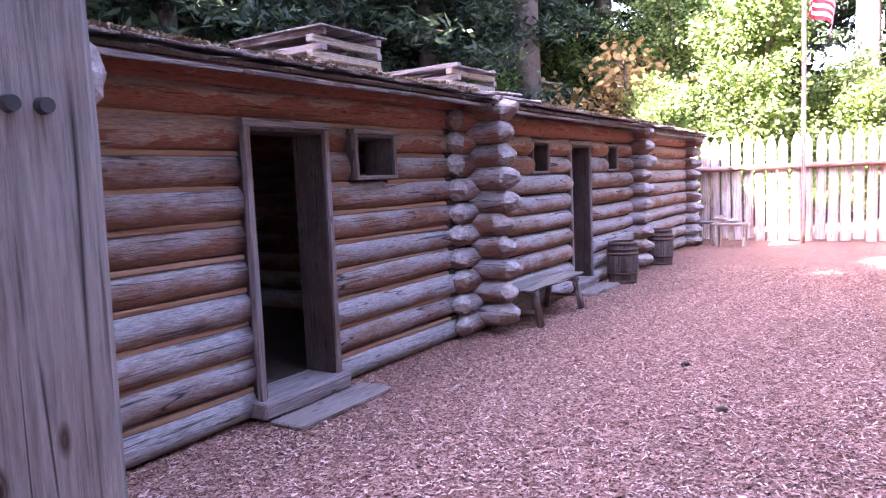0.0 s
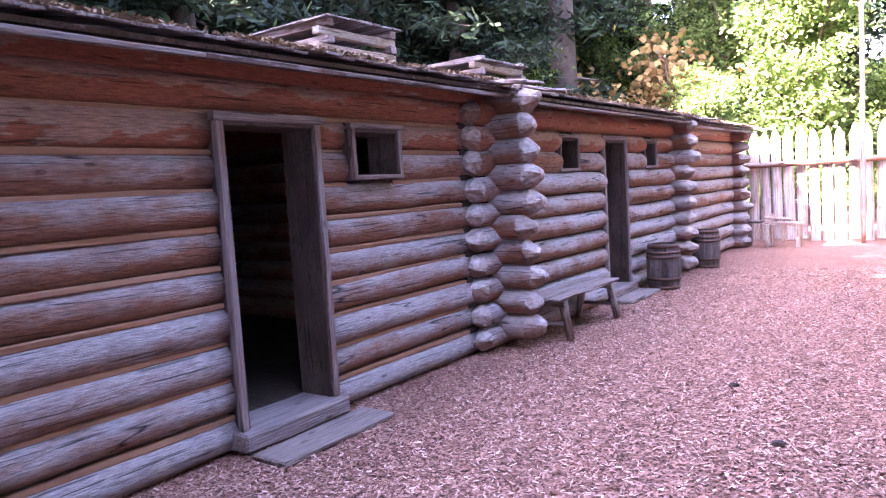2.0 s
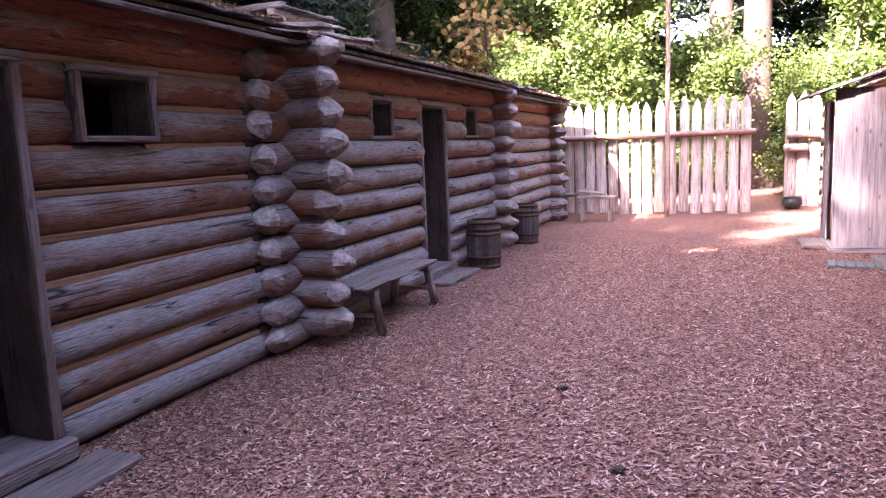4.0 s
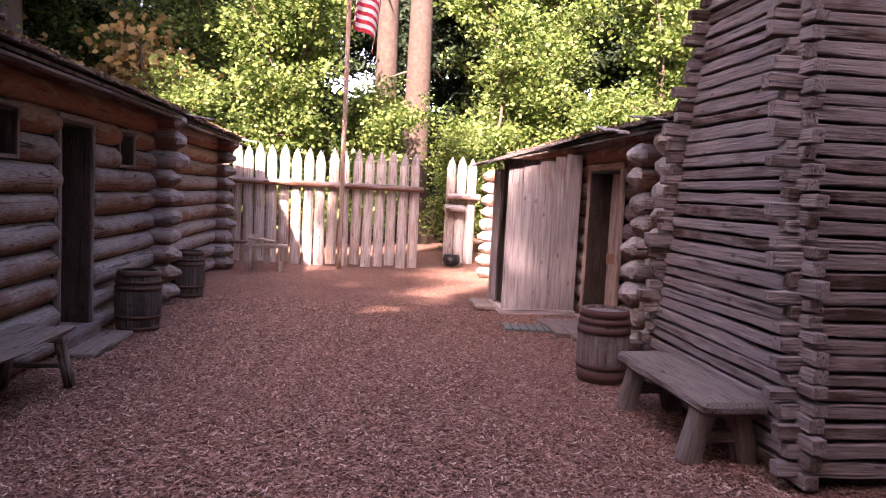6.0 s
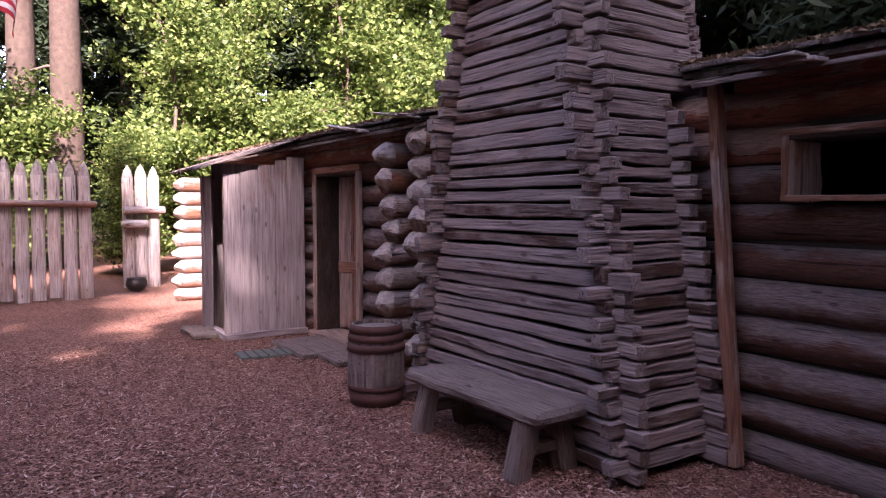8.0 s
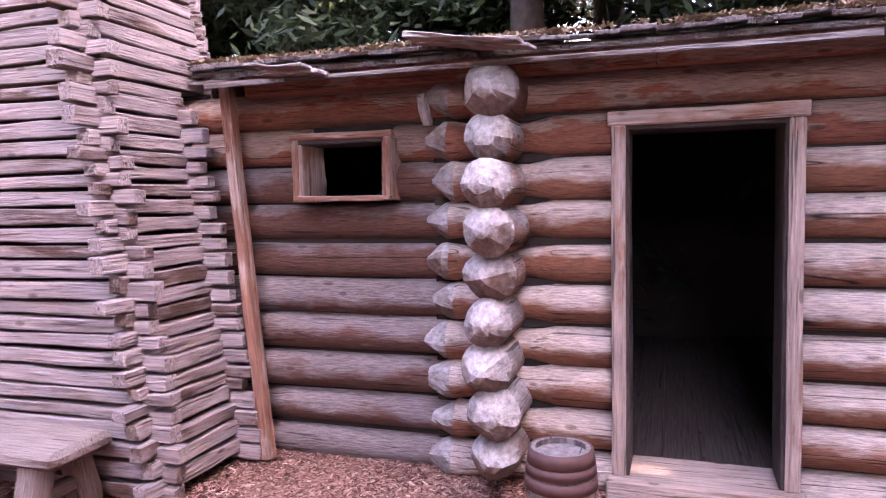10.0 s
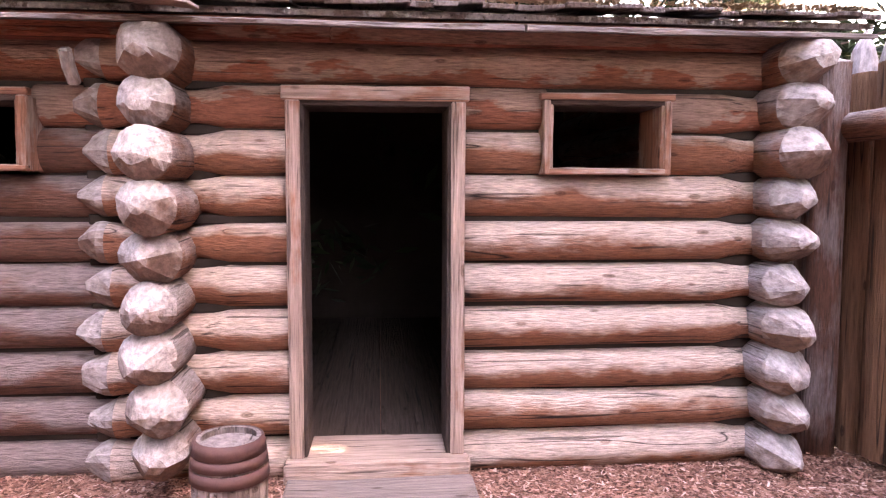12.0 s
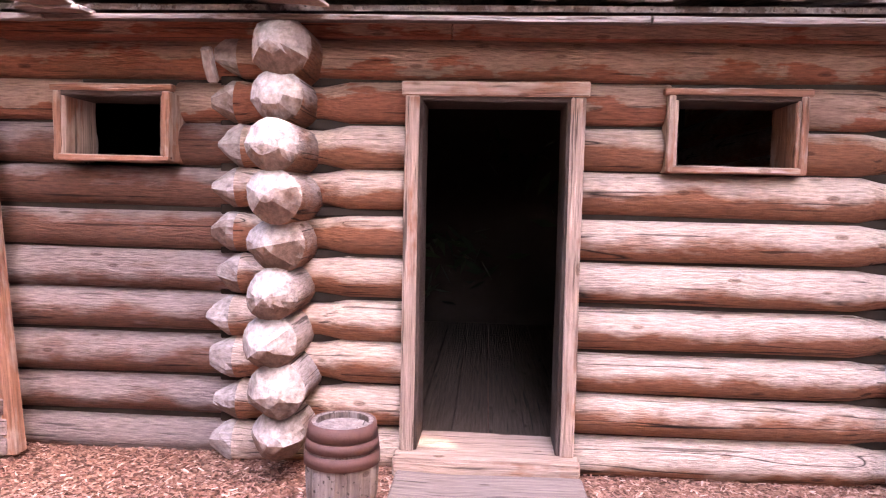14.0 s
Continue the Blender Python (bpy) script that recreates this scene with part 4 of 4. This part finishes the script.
def leafy(seed, height, width, leaves, mat, label, size=0.125):
    """A many-stemmed broadleaf tree: stems and limbs with leaf clumps about the twigs."""
    e = thing("maple_tree", label, "tree", group="leafy trees behind the fort")
    rnd = random.Random(seed)
    rng = np.random.default_rng(seed)
    verts, faces, tips = [], [], []
    for s in range(4):
        p = Vector((rnd.uniform(-0.3, 0.3), rnd.uniform(-0.3, 0.3), 0))
        d = Vector((rnd.uniform(-0.35, 0.35), rnd.uniform(-0.35, 0.35), 1)).normalized()
        r = 0.09
        for i in range(7):
            q = p + d * height / 7.5
            branch(verts, faces, p, q, r, r * 0.82)
            r *= 0.82
            for _ in range(4):
                dd = Vector((rnd.uniform(-1, 1), rnd.uniform(-1, 1), rnd.uniform(-0.1, 0.6))).normalized()
                l = width * rnd.uniform(0.25, 0.6) * (1 - 0.45 * i / 7)
                e2 = q + dd * l
                branch(verts, faces, q, e2, r * 0.45, r * 0.12, 5)
                for f in (0.35, 0.55, 0.75, 0.9, 1.0):
                    tips.append(q + dd * l * f + Vector((rnd.uniform(-1, 1), rnd.uniform(-1, 1), rnd.uniform(-1, 1))) * 0.25)
            p = q
            d = (d + Vector((rnd.uniform(-0.25, 0.25), rnd.uniform(-0.25, 0.25), 0.1))).normalized()
    mesh_object("trunk", verts, faces, M_BARK_PALE, e, "", True)
    tips = np.array([tuple(t) for t in tips])
    idx = rng.integers(0, len(tips), leaves)
    pts = tips[idx] + rng.normal(0, 0.24, (leaves, 3)) * np.array([1, 1, 0.55])
    pts[:, 2] = np.maximum(pts[:, 2], 0.15)
    ob = new("crown", crown_mesh("crown", pts, rng, size, mat))
    ob.parent = e
    return e


def conifer(seed, height, width, sprays, label, bare=0.08, trunk=0.4, size=0.34):
    e = thing("conifer_tree", label, "tree", group="conifers around the fort")
    rnd = random.Random(seed)
    rng = np.random.default_rng(seed)
    verts, faces, pts = [], [], []
    n = 8
    for i in range(n):
        branch(verts, faces, Vector((0, 0, height * i / n)), Vector((0, 0, height * (i + 1) / n)), trunk * (1 - i / n) + 0.02, trunk * (1 - (i + 1) / n) + 0.02, 12)
    for i in range(130):
        f = bare + (1 - bare) * rnd.random() ** 1.1
        z = height * f
        a = rnd.uniform(0, 2 * math.pi)
        l = width * (1.05 - f) * rnd.uniform(0.6, 1.1)
        d = Vector((math.cos(a), math.sin(a), -0.28))
        tip = Vector((0, 0, z)) + d * l
        branch(verts, faces, Vector((0, 0, z)), tip, 0.05, 0.012, 4)
        m = max(6, int(sprays / 130))
        t = rng.uniform(0.15, 1, m)
        p = np.array([0, 0, z]) + np.outer(t, np.array(d) * l)
        p += rng.normal(0, 1, (m, 3)) * np.array([0.28, 0.28, 0.16]) * (0.4 + t[:, None])
        pts.append(p)
    mesh_object("trunk", verts, faces, M_BARK, e, "", True)
    ob = new("crown", crown_mesh("crown", np.concatenate(pts), rng, size, M_NEEDLE, 0.26, 0.45))
    ob.parent = e
    return e


def place(kind, spots, sizes=(0.85, 1.15), seed=1):
    rnd = random.Random(seed)
    first = True
    for x, y, s in spots:
        m = pose(x, y, -0.02, 0, 0, rnd.uniform(0, 360))
        if first:
            kind.matrix_basis = m
            kind.scale = (s, s, s)
            first = False
        else:
            ob = copy_thing(kind, m)
            ob.scale = (s, s, s)


# ground cover behind the stockade
place(leafy(1, 7.5, 3.4, 26000, M_LEAF, "tall sunlit leafy maple with pale stems"), [(0.6, 18.5, 1.0), (-5.8, 20.5, 0.95), (-2.6, 21.5, 1.05), (7.0, 19.5, 1.05), (10.5, 17.0, 1.1), (14, 19, 1.2), (-7, 20, 1.0), (9.0, 24.5, 1.5), (-1.5, 25, 1.35), (13, 12, 1.0)], seed=3)
place(leafy(2, 5.5, 3.0, 20000, M_LEAF, "bushy sunlit young maple"), [(2.3, 20.2, 0.8), (5.4, 18.9, 0.62), (8.6, 16.6, 0.8), (-1.4, 16.6, 0.72), (11.8, 14.2, 1.0), (-8.6, 14.5, 1.0)], seed=4)
place(leafy(3, 3.0, 1.3, 4000, M_LEAF_DRY, "small shrub with yellow-brown autumn leaves"), [(-3.9, 18.0, 1.8)], seed=5)
place(conifer(5, 24, 5.0, 52000, "tall dark conifer with drooping branches"), [(-7.6, 5.2, 0.75), (-7.2, 9.6, 0.8), (-7, 13.2, 0.8), (-9, 3.5, 1.0), (-11.5, 7.5, 1.1), (-8.5, 11.5, 0.9), (-8, 7.2, 0.8), (-14, 4, 1.1), (-14, 12, 1.2), (-11, 14, 1.0), (-7.5, 17, 1.0), (-12, 19, 1.1), (-17, 8, 1.2), (-18, 16, 1.2), (-5, 22, 1.0), (-14, 24, 1.2), (-9, 22, 1.1), (-12, 16, 1.1), (20, 22, 1.2), (22, 5, 1.1), (12, 27, 1.1), (9.3, 29, 1.1), (8, 34, 1.2), (13, 23, 1.0), (12.4, 2.4, 0.75), (13.6, 4.6, 0.7), (15.5, 1.5, 0.9), (14.5, -2.5, 1.05), (17.5, 9, 0.6), (18, 17, 1.1),
       # (-12, -6) is an unseen tree, added to cut light from the south-west.
       (12.8, 6.4, 0.8), (15, 8.2, 0.95), (13, 9.6, 0.8), (16.5, 5.6, 1.0), (-7.6, 22, 0.85), (-12, -6, 0.9), (-9.3, 19, 0.9),
       (-3, 31, 1.2), (4, 34, 1.3), (10, 31, 1.2), (-10, 27, 1.2), (16, 26, 1.2), (0.5, 29, 1.0), (7, 28.5, 1.1)], seed=6)
# unseen forest added south of the fort, sized and placed to keep the yard in shade
place(conifer(6, 26, 6.0, 34000, "tall dark conifer, out of view south of the fort, added to shade the yard", 0.1),
      [(4, -10.5, 0.85), (1.4, -9.6, 0.82), (-0.8, -10.4, 0.87), (-3.6, -9.4, 0.7), (-7, -10.3, 1.04), (-9.4, -9.2, 0.8), (-11.5, -12, 0.8), (0.2, -12, 0.9), (-5, -12, 0.68), (2, -16, 1.0), (-2.2, -14, 0.95), (-8, -15, 0.9),
       (7, -17, 1.0), (-13, -9, 0.9), (-6, -19, 1.05), (-0.5, -20, 1.05), (-11, -16, 0.95), (4.5, -20, 1.1), (6.8, -11, 0.9), (2.8, -12.6, 0.9), (9.6, -12, 0.9), (13, -10, 0.9), (17, -8, 1.0)], seed=7)
for x, y, r, m in ((3.25, 22, 0.42, M_BARK), (4.25, 21.6, 0.46, M_BARK), (-5.45, 16.2, 0.52, M_BARK)):
    e = thing("big_trunk", "massive old conifer trunk with rough bark", "tree", pose(x, y, -0.05), "old trunks behind the fort")
    verts, faces = [], []
    zs = [0, 0.6, 2, 5, 9, 14, 20]
    for a, c in zip(zs, zs[1:]):
        q = lambda z: r * (1.25 if z == 0 else 1.08 if z < 1 else 1 - z / 32)
        branch(verts, faces, Vector((0, 0, a)), Vector((0, 0, c)), q(a), q(c), 18)
    mesh_object("trunk", verts, faces, m, e, "", True)
    rnd = random.Random(int(x * 10))
    for i in range(14):
        z, a = rnd.uniform(3, 14), rnd.uniform(0, 6.28)
        verts, faces = [], []
        l = rnd.uniform(0.9, 2.0)
        mid = Vector((math.cos(a) * l * 0.5, math.sin(a) * l * 0.5, z + rnd.uniform(-0.1, 0.1)))
        branch(verts, faces, Vector((0, 0, z)), mid, 0.06, 0.04, 6)
        branch(verts, faces, mid, Vector((math.cos(a + 0.2) * l, math.sin(a + 0.2) * l, z - rnd.uniform(0, 0.4))), 0.04, 0.012, 6)
        mesh_object("limb", verts, faces, M_BARK_PALE, e, "bare grey limb", True)
